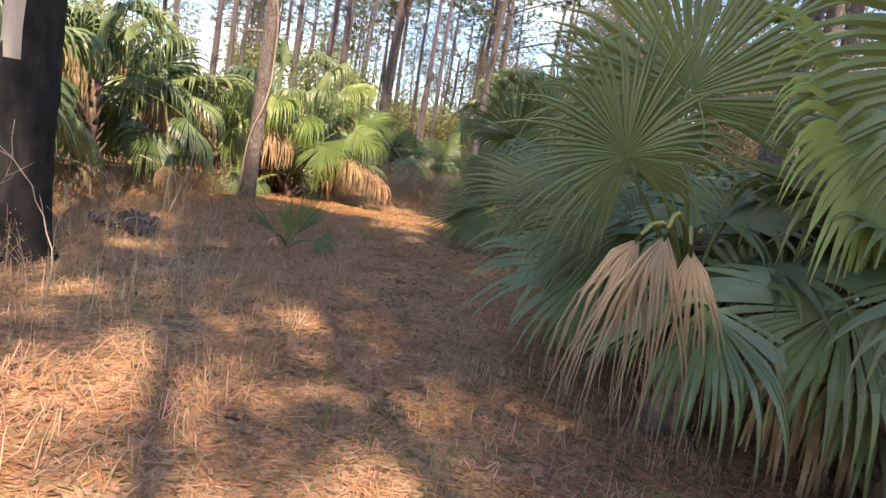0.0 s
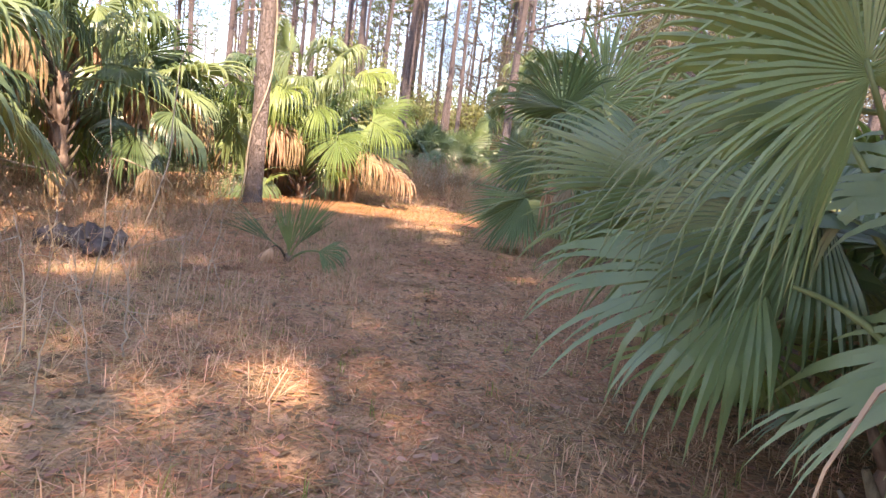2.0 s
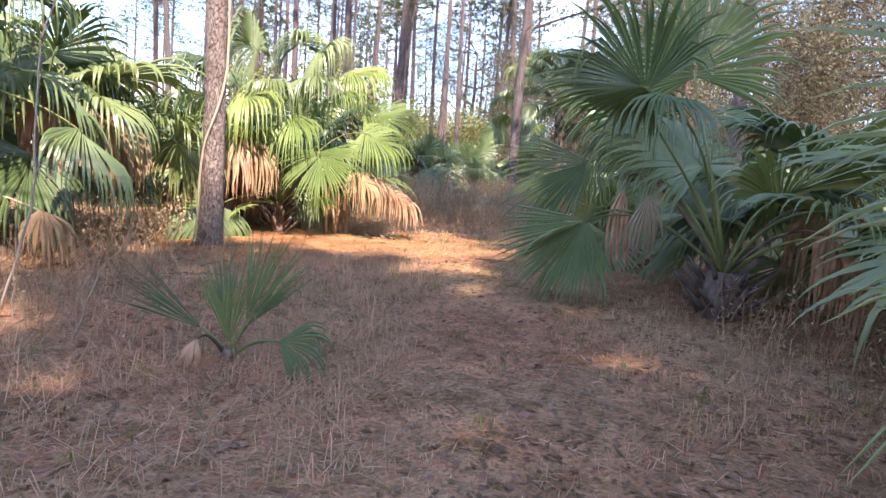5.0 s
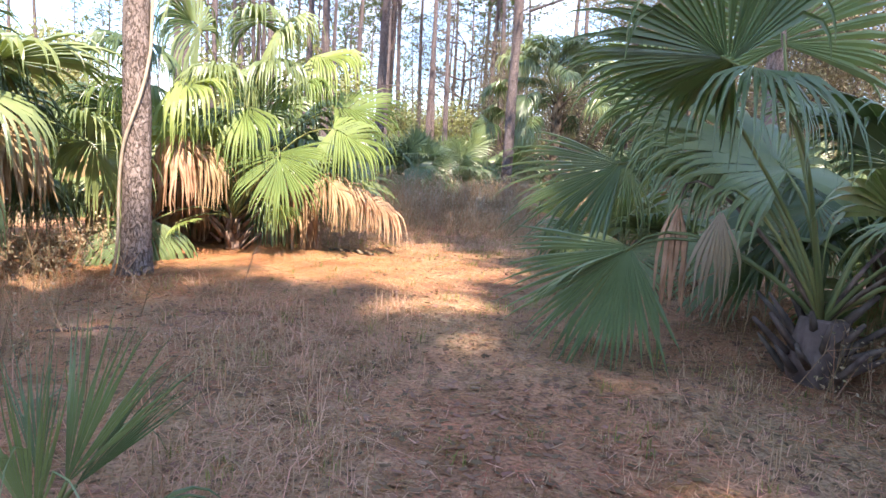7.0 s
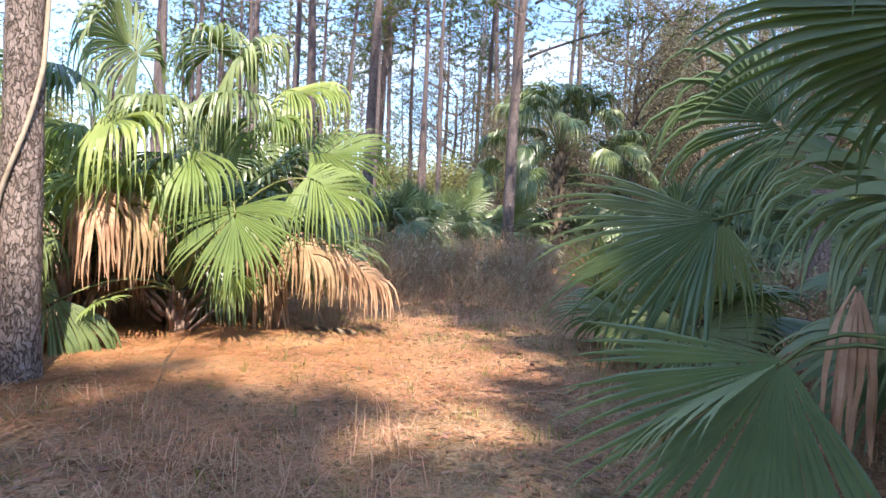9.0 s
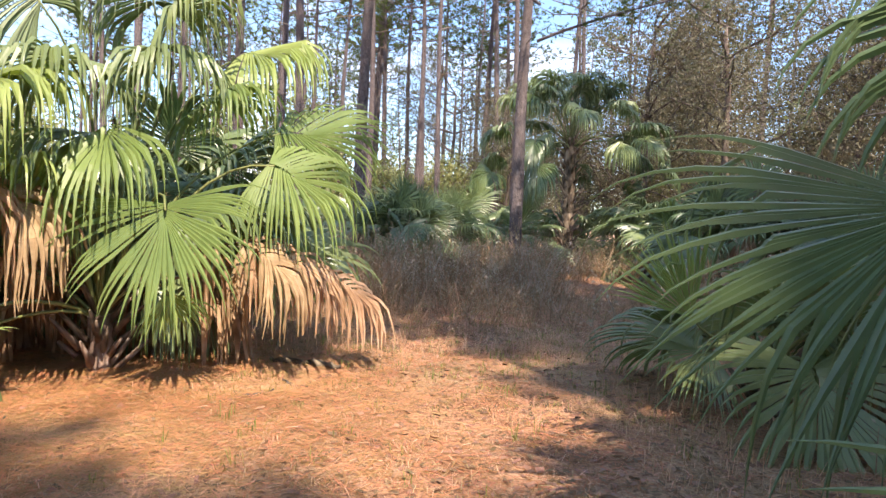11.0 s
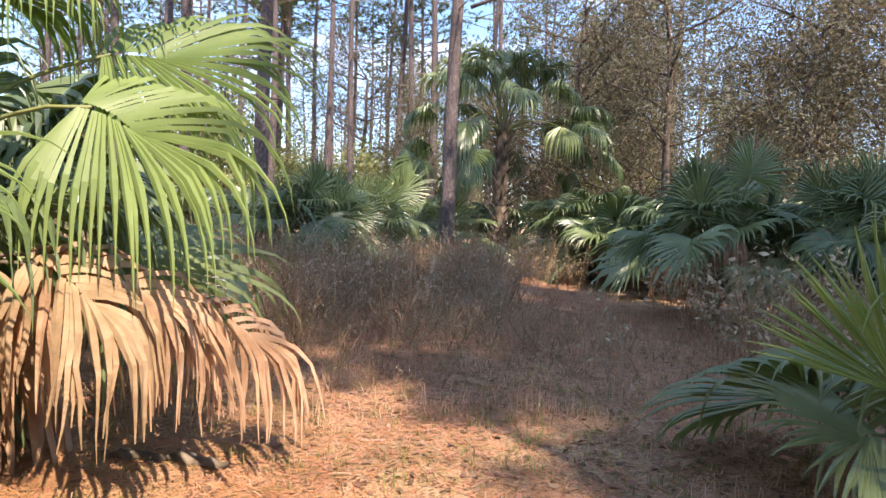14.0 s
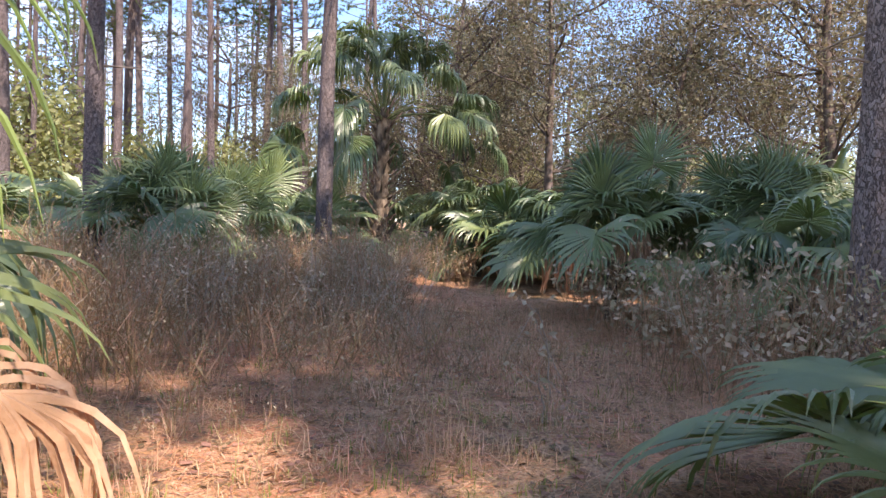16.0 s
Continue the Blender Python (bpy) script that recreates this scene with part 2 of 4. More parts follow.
def ground_material():
    m = bpy.data.materials.new("forest_floor")
    m.use_nodes = True
    n, l = m.node_tree.nodes, m.node_tree.links
    bsdf = n["Principled BSDF"]
    bsdf.inputs["Roughness"].default_value = 0.95
    bsdf.inputs["Specular IOR Level"].default_value = 0.1
    tc = n.new("ShaderNodeTexCoord")

    def noise_at(scale, detail, stops):
        t = n.new("ShaderNodeTexNoise")
        t.inputs["Scale"].default_value, t.inputs["Detail"].default_value = scale, detail
        l.new(tc.outputs["Object"], t.inputs["Vector"])
        r = n.new("ShaderNodeValToRGB")
        while len(r.color_ramp.elements) < len(stops):
            r.color_ramp.elements.new(0.5)
        for e, (p, c) in zip(r.color_ramp.elements, stops):
            e.position, e.color = p, (*c, 1)
        l.new(t.outputs["Fac"], r.inputs["Fac"])
        return t, r.outputs["Color"]

    _, base = noise_at(0.55, 6, [(0.32, (0.42, 0.215, 0.135)), (0.5, (0.43, 0.26, 0.165)), (0.68, (0.40, 0.29, 0.18))])
    fine, grain = noise_at(38, 8, [(0.3, (0.30, 0.28, 0.26)), (0.5, (0.95, 0.95, 0.95)), (0.72, (1.5, 1.42, 1.3))])
    _, patch = noise_at(3.2, 5, [(0.36, (0.55, 0.53, 0.47)), (0.52, (1.0, 1.0, 1.0)), (0.68, (1.15, 1.08, 1.0))])
    stain = n.new("ShaderNodeMixRGB")
    stain.blend_type = "MULTIPLY"
    stain.inputs["Fac"].default_value = 0.8
    l.new(base, stain.inputs[1])
    l.new(patch, stain.inputs[2])
    base = stain.outputs["Color"]
    mix = n.new("ShaderNodeMixRGB")
    mix.blend_type = "MULTIPLY"
    mix.inputs["Fac"].default_value = 0.75
    l.new(base, mix.inputs[1])
    l.new(grain, mix.inputs[2])
    l.new(mix.outputs["Color"], bsdf.inputs["Base Color"])
    bp = n.new("ShaderNodeBump")
    bp.inputs["Strength"].default_value, bp.inputs["Distance"].default_value = 0.9, 0.03
    l.new(fine.outputs["Fac"], bp.inputs["Height"])
    l.new(bp.outputs["Normal"], bsdf.inputs["Normal"])
    return m


M_GROUND = ground_material()

# ---- builders ----
RNG = np.random.default_rng(7)


def height(x, y):
    """Height of the forest floor."""
    y = np.asarray(y, dtype=float)
    dip = -0.13 * np.clip((y - 2) / 5, 0, 1) - 0.07 * np.clip((y - 13) / 4, 0, 1)
    return dip + 0.035 * np.sin(x * 0.9 + 0.4) * np.cos(y * 0.7) + 0.02 * np.sin(x * 2.3 + y * 1.7) + 0.012 * np.sin(x * 5.1 - y * 4.3)


def make(name, verts, faces, mats, parent=None, label="", smooth=True, along=None, index=None):
    """One mesh object from arrays, parented where a parent is given."""
    me = bpy.data.meshes.new(name)
    me.from_pydata(np.asarray(verts, dtype=float).tolist(), [], [tuple(int(i) for i in f) for f in faces])
    for m in (mats if isinstance(mats, (list, tuple)) else [mats]):
        me.materials.append(m)
    if smooth:
        me.polygons.foreach_set("use_smooth", np.ones(len(me.polygons), dtype=bool))
    if index is not None:
        me.polygons.foreach_set("material_index", np.asarray(index, dtype=np.int32))
    if along is not None:
        a = me.attributes.new("along", "FLOAT", "POINT")
        a.data.foreach_set("value", np.asarray(along, dtype=np.float32))
    ob = new(name, me)
    if parent is not None:
        ob.parent = parent
    if label:
        tagged(ob, label)
    return ob


def thing(name, label, category, at=(0, 0, 0), group=""):
    e = new(name)
    e.location = at
    e.empty_display_size = 0.2
    return tagged(e, label, category, group)


def unit(v):
    v = np.asarray(v, dtype=float)
    return v / max(np.linalg.norm(v), 1e-9)


def tube(points, radii, sides=6, rough=0.0, cap=True, seed=0):
    """Verts and faces of a tapered tube along points."""
    p = np.asarray(points, dtype=float)
    n = len(p)
    rng = np.random.default_rng(seed)
    t = np.gradient(p, axis=0)
    t /= np.linalg.norm(t, axis=1)[:, None] + 1e-9
    ref = np.array([1.0, 0, 0]) if abs(t[0][0]) < 0.8 else np.array([0, 1.0, 0])
    u = np.cross(t, ref)
    u /= np.linalg.norm(u, axis=1)[:, None] + 1e-9
    w = np.cross(t, u)
    a = np.linspace(0, 2 * np.pi, sides, endpoint=False)
    r = np.asarray(radii, dtype=float)[:, None] * (1 + rough * rng.standard_normal((n, sides)))
    v = p[:, None, :] + r[..., None] * (np.cos(a)[None, :, None] * u[:, None, :] + np.sin(a)[None, :, None] * w[:, None, :])
    f = []
    for i in range(n - 1):
        for j in range(sides):
            k = (j + 1) % sides
            f.append((i * sides + j, i * sides + k, (i + 1) * sides + k, (i + 1) * sides + j))
    if cap:
        f.append(tuple(range((n - 1) * sides, n * sides)))
        f.append(tuple(range(sides - 1, -1, -1)))
    return v.reshape(-1, 3), f


def bezier(a, b, c, d, n):
    t = np.linspace(0, 1, n)[:, None]
    a, b, c, d = (np.asarray(q, dtype=float) for q in (a, b, c, d))
    return (1 - t) ** 3 * a + 3 * (1 - t) ** 2 * t * b + 3 * (1 - t) * t * t * c + t ** 3 * d


def joined(pieces):
    """Verts and faces of several pieces as one."""
    vs, fs, n = [], [], 0
    for v, f in pieces:
        vs.append(np.asarray(v))
        fs.extend(tuple(i + n for i in q) for q in f)
        n += len(v)
    return np.concatenate(vs), fs


# ---- ground ----
def build_ground():
    near_x = np.arange(-12, 14.01, 0.16)
    near_y = np.arange(-3, 34.01, 0.16)
    far = np.array([1.0, 2.5, 5, 10, 20, 40, 80, 160, 320, 640, 1200])
    xs = np.concatenate([near_x[0] - far[::-1], near_x, near_x[-1] + far])
    ys = np.concatenate([near_y[0] - far[::-1], near_y, near_y[-1] + far])
    X, Y = np.meshgrid(xs, ys)
    Z = height(X, Y)
    v = np.stack([X, Y, Z], -1).reshape(-1, 3)
    nx, ny = len(xs), len(ys)
    i, j = np.meshgrid(np.arange(nx - 1), np.arange(ny - 1))
    a = (j * nx + i).reshape(-1)
    f = np.stack([a, a + 1, a + nx + 1, a + nx], -1)
    ob = make("ground", v, f, M_GROUND)
    tagged(ob, "forest floor of orange pine straw and trodden dry grass", "ground", kind="structure")


build_ground()


# ---- palms ----
def blade(name, parent, hub, mid, normal, length, seed, spread=125, droop=0.5, n=40, dead=False, mat=None, split=0.42, label="", cup=0.25, costa=0.14):
    """A fan leaf in the world's frame: folded fingers that part at about two fifths and hang towards their tips."""
    rng = np.random.default_rng(seed)
    n = int(n * (1.2 if not dead else 1.0))
    if split == 0.42:
        split = 0.36 if dead else (0.56 if droop < 1.0 else 0.48)
    mid = unit(mid)
    nor = np.asarray(normal, dtype=float)
    nor = unit(nor - np.dot(nor, mid) * mid)
    side = np.cross(mid, nor)
    S = radians(spread)
    ang = np.linspace(-S, S, n) + rng.normal(0, 0.022 if not dead else 0.06, n)
    da = S / n
    lens = length * (0.70 + 0.30 * np.cos(ang * 0.62)) * rng.uniform(0.84, 1.08, n)
    r = np.array([0.02, split * 0.4, split * 0.75, split, split + (1 - split) * 0.28, split + (1 - split) * 0.54, split + (1 - split) * 0.78, 1.0])
    K = len(r)
    d0 = np.cos(ang)[:, None] * mid + np.sin(ang)[:, None] * side
    # the fan is cupped along its middle and the outer fingers fall back
    d0 = d0 + cup * (np.cos(ang * 2)[:, None] - 0.6) * nor * 0.5
    d0 /= np.linalg.norm(d0, axis=1)[:, None]
    p = np.zeros((n, K, 3))
    dirs = np.zeros((n, K, 3))
    cur = d0.copy()
    # the stalk runs on into the blade as a rib that bends down; middle fingers leave it furthest out
    s = costa * length * np.clip(np.cos(ang), 0, 1) ** 1.2
    rib_way = mid[None, :] * s[:, None] + np.array([0, 0, -1.0]) * (s ** 2 / length * (0.5 + 0.5 * min(droop, 1.6)))[:, None]
    pos = np.asarray(hub, dtype=float) + rib_way + d0 * (r[0] * lens)[:, None]
    p[:, 0], dirs[:, 0] = pos, cur
    dr = droop * rng.uniform(0.65, 1.35, n)
    ragged = mat is M_PALM_HALF
    broken = rng.random(n) < (0.5 if dead or ragged else 0.12)
    for k in range(1, K):
        g = dr * (0.07 if r[k] <= split else 0.1 + 0.8 * ((r[k] - split) / (1 - split)) ** (1.7 if droop < 1.0 else 0.8))
        if dead:
            g = dr * (0.35 if r[k] <= split else 1.7)
        g = g + np.where(broken & (r[k] > 0.6), 0.9, 0.0)
        cur = cur + g[:, None] * np.array([0, 0, -1.0]) + rng.normal(0, 0.19 if dead else (0.13 if ragged else 0.03), (n, 3)) * (r[k] > split)
        cur /= np.linalg.norm(cur, axis=1)[:, None]
        pos = pos + cur * ((r[k] - r[k - 1]) * lens)[:, None]
        p[:, k], dirs[:, k] = pos, cur
    ws = split * length * np.tan(da) * 1.02
    w = np.where(r <= split, r * length * np.tan(da) * 1.14, ws * np.clip(1.0 - (r - split) / (1 - split), 0.03, 1) ** (0.95 if not dead else 0.5))
    w = np.where(r <= split, np.maximum(w, ws * min(1.0, 2.2 * costa)), w)
    if dead:
        w = w * 1.45
    wv = np.cross(dirs, np.broadcast_to(nor, dirs.shape))
    tw = rng.normal(0, 0.7 if dead or ragged else 0.06, n)[:, None, None] * (r[None, :, None])
    wv = wv + tw * nor
    wv /= np.linalg.norm(wv, axis=2)[..., None] + 1e-6
    up = np.cross(wv, dirs)
    fold = 0.9
    left = p - wv * w[None, :, None]
    right = p + wv * w[None, :, None]
    rib = p + up * (w * fold)[None, :, None]
    v = np.stack([left, rib, right], 2).reshape(-1, 3)
    f = []
    for i in range(n):
        for k in range(K - 1):
            o = (i * K + k) * 3
            q = o + 3
            f.append((o, o + 1, q + 1, q))
            f.append((o + 1, o + 2, q + 2, q + 1))
    al = np.broadcast_to(r[None, :, None], (n, K, 3)).reshape(-1)
    mat = mat or (M_PALM_DEAD if dead else M_PALM)
    origin = np.asarray(hub, dtype=float)
    ob = make(name, v - origin, f, mat, parent, label, smooth=False, along=al)
    ob.location = origin
    return ob


def frond(palm, base, hub, mid, normal, length, seed, dead=False, mat=None, bend=0.3, **kw):
    """A stalk from the palm's heart to the hub, with its fan."""
    base, hub, mid = np.asarray(base, float), np.asarray(hub, float), unit(mid)
    span = np.linalg.norm(hub - base)
    pts = bezier(base, base + (hub - base) * 0.35 + np.array([0, 0, 0.22 * span]), hub - mid * bend * span, hub + mid * 0.06 * length, 9)
    v, f = tube(pts - hub, np.linspace(0.02, 0.009, 9) * (0.8 + 0.25 * length), 5)
    st = make("stalk", v, f, M_BOOT if dead else M_PETIOLE, palm, "dry brown leaf stalk" if dead else "")
    st.location = hub - np.array(palm.location)
    lab = "withered tan fan leaf" if dead else ("half-withered fan leaf" if mat is M_PALM_HALF else "")
    b = blade("fan_leaf", st, (0, 0, 0), mid, normal, length, seed, dead=dead, mat=mat, label=lab, **kw)
    return st


def boots(palm, radius, top, count, seed, lean=0.5, longer=1.0, mat=None):
    """Broken stubs of old leaf stalks round a palm's foot or trunk."""
    rng = np.random.default_rng(seed)
    for i in range(count):
        a = i * 2.4 + rng.uniform(-0.3, 0.3)
        z = top * (i + 0.5) / count
        ln = rng.uniform(0.18, 0.42) * longer
        d = unit((math.cos(a) * lean, math.sin(a) * lean, rng.uniform(0.5, 1.0)))
        b = np.array([math.cos(a) * radius * 0.7, math.sin(a) * radius * 0.7, z])
        v, f = tube([b, b + d * ln * 0.5, b + d * ln], [0.035, 0.026, rng.uniform(0.008, 0.02)], 5, 0.12, seed=seed * 31 + i)
        make("boot", v, f, mat or M_BOOT, palm)


def foot(palm, radius, top, seed, mat=None):
    n = max(5, int(top / 0.09))
    z = np.linspace(-0.06, top, n)
    rng = np.random.default_rng(seed)
    pts = np.stack([rng.normal(0, 0.012, n), rng.normal(0, 0.012, n), z], -1)
    v, f = tube(pts, radius * (1 - 0.15 * np.linspace(0, 1, n)) * rng.uniform(0.88, 1.12, n), 11, 0.08, seed=seed)
    make("trunk", v, f, mat or M_BOOT, palm, "blackened stump of old leaf boots" if mat else "trunk clad in fibrous brown boots")


def palm(x, y, seed, fronds=12, reach=1.1, size=1.1, trunk=0.35, dead=3, radius=0.13, low=-15, high=80, away=None, label="", mats=(M_PALM,), droop=0.5,
         group="palms beside the path", n=38, skirt=0.0, bark=None):
    """A palm with fronds all round; away: (azimuth, half-width in degrees) left free of fronds."""
    rng = np.random.default_rng(seed)
    z0 = float(height(x, y))
    p = thing("palm", label or "green fan palm with a skirt of withered leaves", "palm", (x, y, z0), group)
    foot(p, radius, trunk, seed, bark)
    boots(p, radius, trunk, int(9 + trunk * 12), seed + 5, mat=bark)
    base = np.array([x, y, z0 + trunk * 0.92])
    for i in range(fronds):
        fr = (i + 0.5) / fronds
        az = i * 2.39996 + rng.uniform(-0.25, 0.25) + seed
        if away is not None and abs((math.degrees(az) - away[0] + 180) % 360 - 180) < away[1]:
            continue
        el = radians(high + (low - high) * fr + rng.uniform(-8, 8))
        pl = reach * rng.uniform(0.8, 1.15) * (0.75 + 0.35 * fr)
        d = np.array([math.cos(az) * math.cos(el), math.sin(az) * math.cos(el), math.sin(el)])
        hub = base + d * pl
        hub[2] = max(hub[2], 0.35)
        el2 = el - radians(rng.uniform(20, 50))
        mid = np.array([math.cos(az) * math.cos(el2), math.sin(az) * math.cos(el2), math.sin(el2)])
        nor = np.array([-math.cos(az) * math.sin(el2), -math.sin(az) * math.sin(el2), math.cos(el2)]) + rng.normal(0, 0.25, 3)
        frond(p, base, hub, mid, nor, size * rng.uniform(0.85, 1.1), seed * 100 + i, mat=mats[int(rng.integers(len(mats)))], droop=droop * rng.uniform(0.7, 1.4), n=n, cup=rng.uniform(-0.5, 0.45))
    for i in range(dead):
        az = rng.uniform(0, 6.28)
        if away is not None and abs((math.degrees(az) - away[0] + 180) % 360 - 180) < away[1]:
            az += 3.1
        pl = reach * rng.uniform(0.5, 0.8)
        hub = base + np.array([math.cos(az) * pl, math.sin(az) * pl, rng.uniform(0.1, 0.55) * reach + skirt])
        frond(p, base, hub, (math.cos(az), math.sin(az), -0.6), (0, 0, 1), size * rng.uniform(0.75, 0.95), seed * 100 + 60 + i, dead=True, droop=0.9, n=28, spread=105)
    return p, base


def upright(p, base, count, seed, size=0.8):
    """Stiff fans standing up out of a low palm's heart, leaning outwards."""
    rng = np.random.default_rng(seed)
    for i in range(count):
        a = math.pi * (1.05 + 0.9 * (i + rng.uniform(0, 1)) / count)
        out = np.array([math.cos(a), math.sin(a) * 0.6, 0])
        hub = base + out * rng.uniform(0.45, 1.0) + np.array([0, 0, rng.uniform(0.25, 0.95)])
        mid = out * rng.uniform(0.15, 0.7) + np.array([0, 0, 0.9])
        frond(p, base, hub, mid, (0.5 * out[0] - 0.1, -0.9, 0.1), size * rng.uniform(0.85, 1.1), seed * 10 + i, spread=rng.uniform(95, 125), droop=rng.uniform(0.15, 0.6), n=34, cup=-0.6)


# ---- pines ----
def needle_clumps(centres, dirs, length, count, rng, width=0.012):
    """Tufts of needles: thin triangles fanning from each centre."""
    n = len(centres)
    c = np.repeat(centres, count, 0)
    d = rng.standard_normal((n * count, 3)) + np.repeat(dirs, count, 0) * 1.2
    d /= np.linalg.norm(d, axis=1)[:, None]
    s = np.cross(d, rng.standard_normal((n * count, 3)))
    s /= np.linalg.norm(s, axis=1)[:, None] + 1e-6
    ln = length * rng.uniform(0.7, 1.2, (n * count, 1))
    v = np.stack([c - s * width, c + s * width, c + d * ln], 1).reshape(-1, 3)
    f = np.arange(n * count * 3).reshape(-1, 3)
    return v, f


def pine(x, y, tall, radius, seed, near=False, crown_from=0.6, lean=(0, 0), label="", bark=None, clumps=9, needles=15, stubs=5, wide=0.17, blade_width=0.02):
    rng = np.random.default_rng(seed)
    z0 = float(height(x, y))
    p = thing("pine_tree", label or "tall straight pine with a bare reddish trunk", "pine tree", (x, y, z0), "pines of the forest")
    rings, sides = (150, 30) if near else (22, 10)
    t = np.linspace(0, 1, rings) ** (2.2 if near else 1.3)
    wob = 0.10 * np.sin(t * 5 + seed)
    axis = np.stack([lean[0] * t * tall + wob * (t > 0.02) * t * 3, lean[1] * t * tall + wob * t, t * tall - 0.08], -1)
    rad = radius * (1 - 0.8 * t) * (1 + 0.35 * np.exp(-t * tall / 0.22))
    if near:
        v, f = tube(axis, rad, sides)
        vv = v.reshape(rings, sides, 3)
        ctr = axis[:, None, :]
        ph = np.arange(sides) / sides * 2 * np.pi
        for i in range(rings):
            for j in range(sides):
                q = Vector((math.cos(ph[j]) * 2.4 + seed, math.sin(ph[j]) * 2.4, axis[i, 2] * 4.5))
                h = noise.cell(q * 1.3 + Vector((noise.noise(q) * 0.6,) * 3)) * 0.5 + noise.noise(q * 3) * 0.35
                vv[i, j] = ctr[i, 0] + (vv[i, j] - ctr[i, 0]) * (1 + 0.085 * h)
        v = vv.reshape(-1, 3)
    else:
        v, f = tube(axis, rad, sides, 0.03, seed=seed)
    make("trunk", v, f, bark or M_BARK_DARK, p)
    # dead stubs and thin bare branches below the crown
    for i in range(stubs):
        k = rng.uniform(0.18, crown_from)
        a = rng.uniform(0, 6.28)
        at = np.array([np.interp(k, t, axis[:, 0]), np.interp(k, t, axis[:, 1]), k * tall])
        ln = rng.uniform(0.4, 1.6)
        d = np.array([math.cos(a), math.sin(a), rng.uniform(-0.2, 0.35)])
        pts = [at, at + d * ln * 0.5 + np.array([0, 0, 0.05]), at + d * ln]
        vb, fb = tube(pts, [0.022, 0.014, 0.005], 4, seed=i)
        make("dead_branch", vb, fb, M_TWIG, p)
    br, cen, dr = [], [], []
    count = int(14 + tall * 0.8)
    for i in range(count):
        k = crown_from + (0.99 - crown_from) * (i + rng.uniform(0, 1)) / count
        a = i * 2.4 + rng.uniform(-0.5, 0.5)
        at = np.array([np.interp(k, t, axis[:, 0]), np.interp(k, t, axis[:, 1]), k * tall])
        ln = (1 - 0.75 * (k - crown_from) / (1 - crown_from)) * tall * wide * rng.uniform(0.7, 1.2)
        d = np.array([math.cos(a), math.sin(a), rng.uniform(0.0, 0.45)])
        pts = np.array([at, at + d * ln * 0.5 - np.array([0, 0, 0.04 * ln]), at + d * ln + np.array([0, 0, 0.12 * ln])])
        br.append(tube(pts, [0.045, 0.03, 0.008], 4, seed=i))
        s = rng.uniform(0.3, 1.0, clumps)[:, None]
        cen.append(at + d * ln * s + rng.normal(0, 0.22, (clumps, 3)))
        dr.append(np.tile(unit(d + np.array([0, 0, 0.4])), (clumps, 1)))
    bv, bf = joined(br)
    tagged(make("branchwork", bv, bf, M_BARK_DARK, p), kind="stuff")
    nv, nf = needle_clumps(np.concatenate(cen), np.concatenate(dr), 0.30, needles, rng, blade_width)
    make("crown", nv, nf, M_NEEDLE, p, smooth=False)
    return p


PINE_A = pine(-4.5, 13.95, 17, 0.165, 3, near=True, lean=(0.025, 0.0), bark=M_BARK, label="pine with flaky grey-brown bark and a climbing vine", crown_from=0.55, clumps=22, needles=30)
PINE_B = pine(0.66, 28.5, 18, 0.2, 4, lean=(0.012, 0.0), label="leaning pine with a bare dark trunk", stubs=9)


def long_bough(p, tip, start, seed):
    """A long low bough with thin needles, reaching from a trunk."""
    rng = np.random.default_rng(seed)
    a, d = np.array(start, float), np.array(tip, float)
    pts = bezier(a, a + (d - a) * 0.3 + np.array([0, 0, 0.25]), a + (d - a) * 0.7 + np.array([0, 0, 0.2]), d, 10)
    v, f = tube(pts, np.linspace(0.05, 0.012, 10), 5)
    bough = make("bough", v, f, M_BARK_DARK, p)
    cen = np.repeat(pts[3:], 5, 0) + rng.normal(0, 0.22, (35, 3))
    nv, nf = needle_clumps(cen, np.tile(unit(d - a), (35, 1)), 0.28, 30, rng, 0.008)
    make("needles", nv, nf, M_NEEDLE, bough, smooth=False)


long_bough(PINE_B, (5.4, -0.9, 7.9), (0.35, 0.0, 6.6), 3)
long_bough(PINE_B, (3.6, -1.6, 9.0), (0.45, 0.0, 8.2), 4)
long_bough(PINE_B, (-2.6, -0.6, 8.6), (0.4, 0.0, 7.6), 5)
pine(-3.45, 26.5, 19, 0.165, 5, lean=(0.0, 0.0))
pine(-3.3, 47.0, 22, 0.22, 6)
pine(5.0, 19.4, 15, 0.19, 8, near=True, bark=M_BARK, label="pine with rough grey-brown bark beside palms", crown_from=0.5, clumps=20, needles=34)

# the vine that climbs the near pine
def vine():
    z = np.linspace(0.0, 5.0, 60)
    a = np.radians(np.interp(z, [0, 0.9, 1.5, 2.0, 2.6, 3.2, 4.0, 5.0], [-150, -140, -110, -60, 0, 20, -20, -100])) + 0.08 * np.sin(z * 4)
    r = 0.165 * (1 - 0.8 * z / 17) * 1.08 + 0.014 + 0.06 * np.exp(-z / 0.2)
    up = z / 17
    wob = 0.10 * np.sin(up * 5 + 3)
    pts = np.stack([-4.5 + 0.025 * z + wob * up * 3 + np.cos(a) * r, 13.95 + wob * up + np.sin(a) * r, z + float(height(-4.5, 13.95))], -1)
    v, f = tube(pts, np.full(60, 0.019), 7, 0.06)
    ob = make("vine", v, f, M_VINE)
    tagged(ob, "pale woody vine winding up a pine trunk", "vine")


vine()


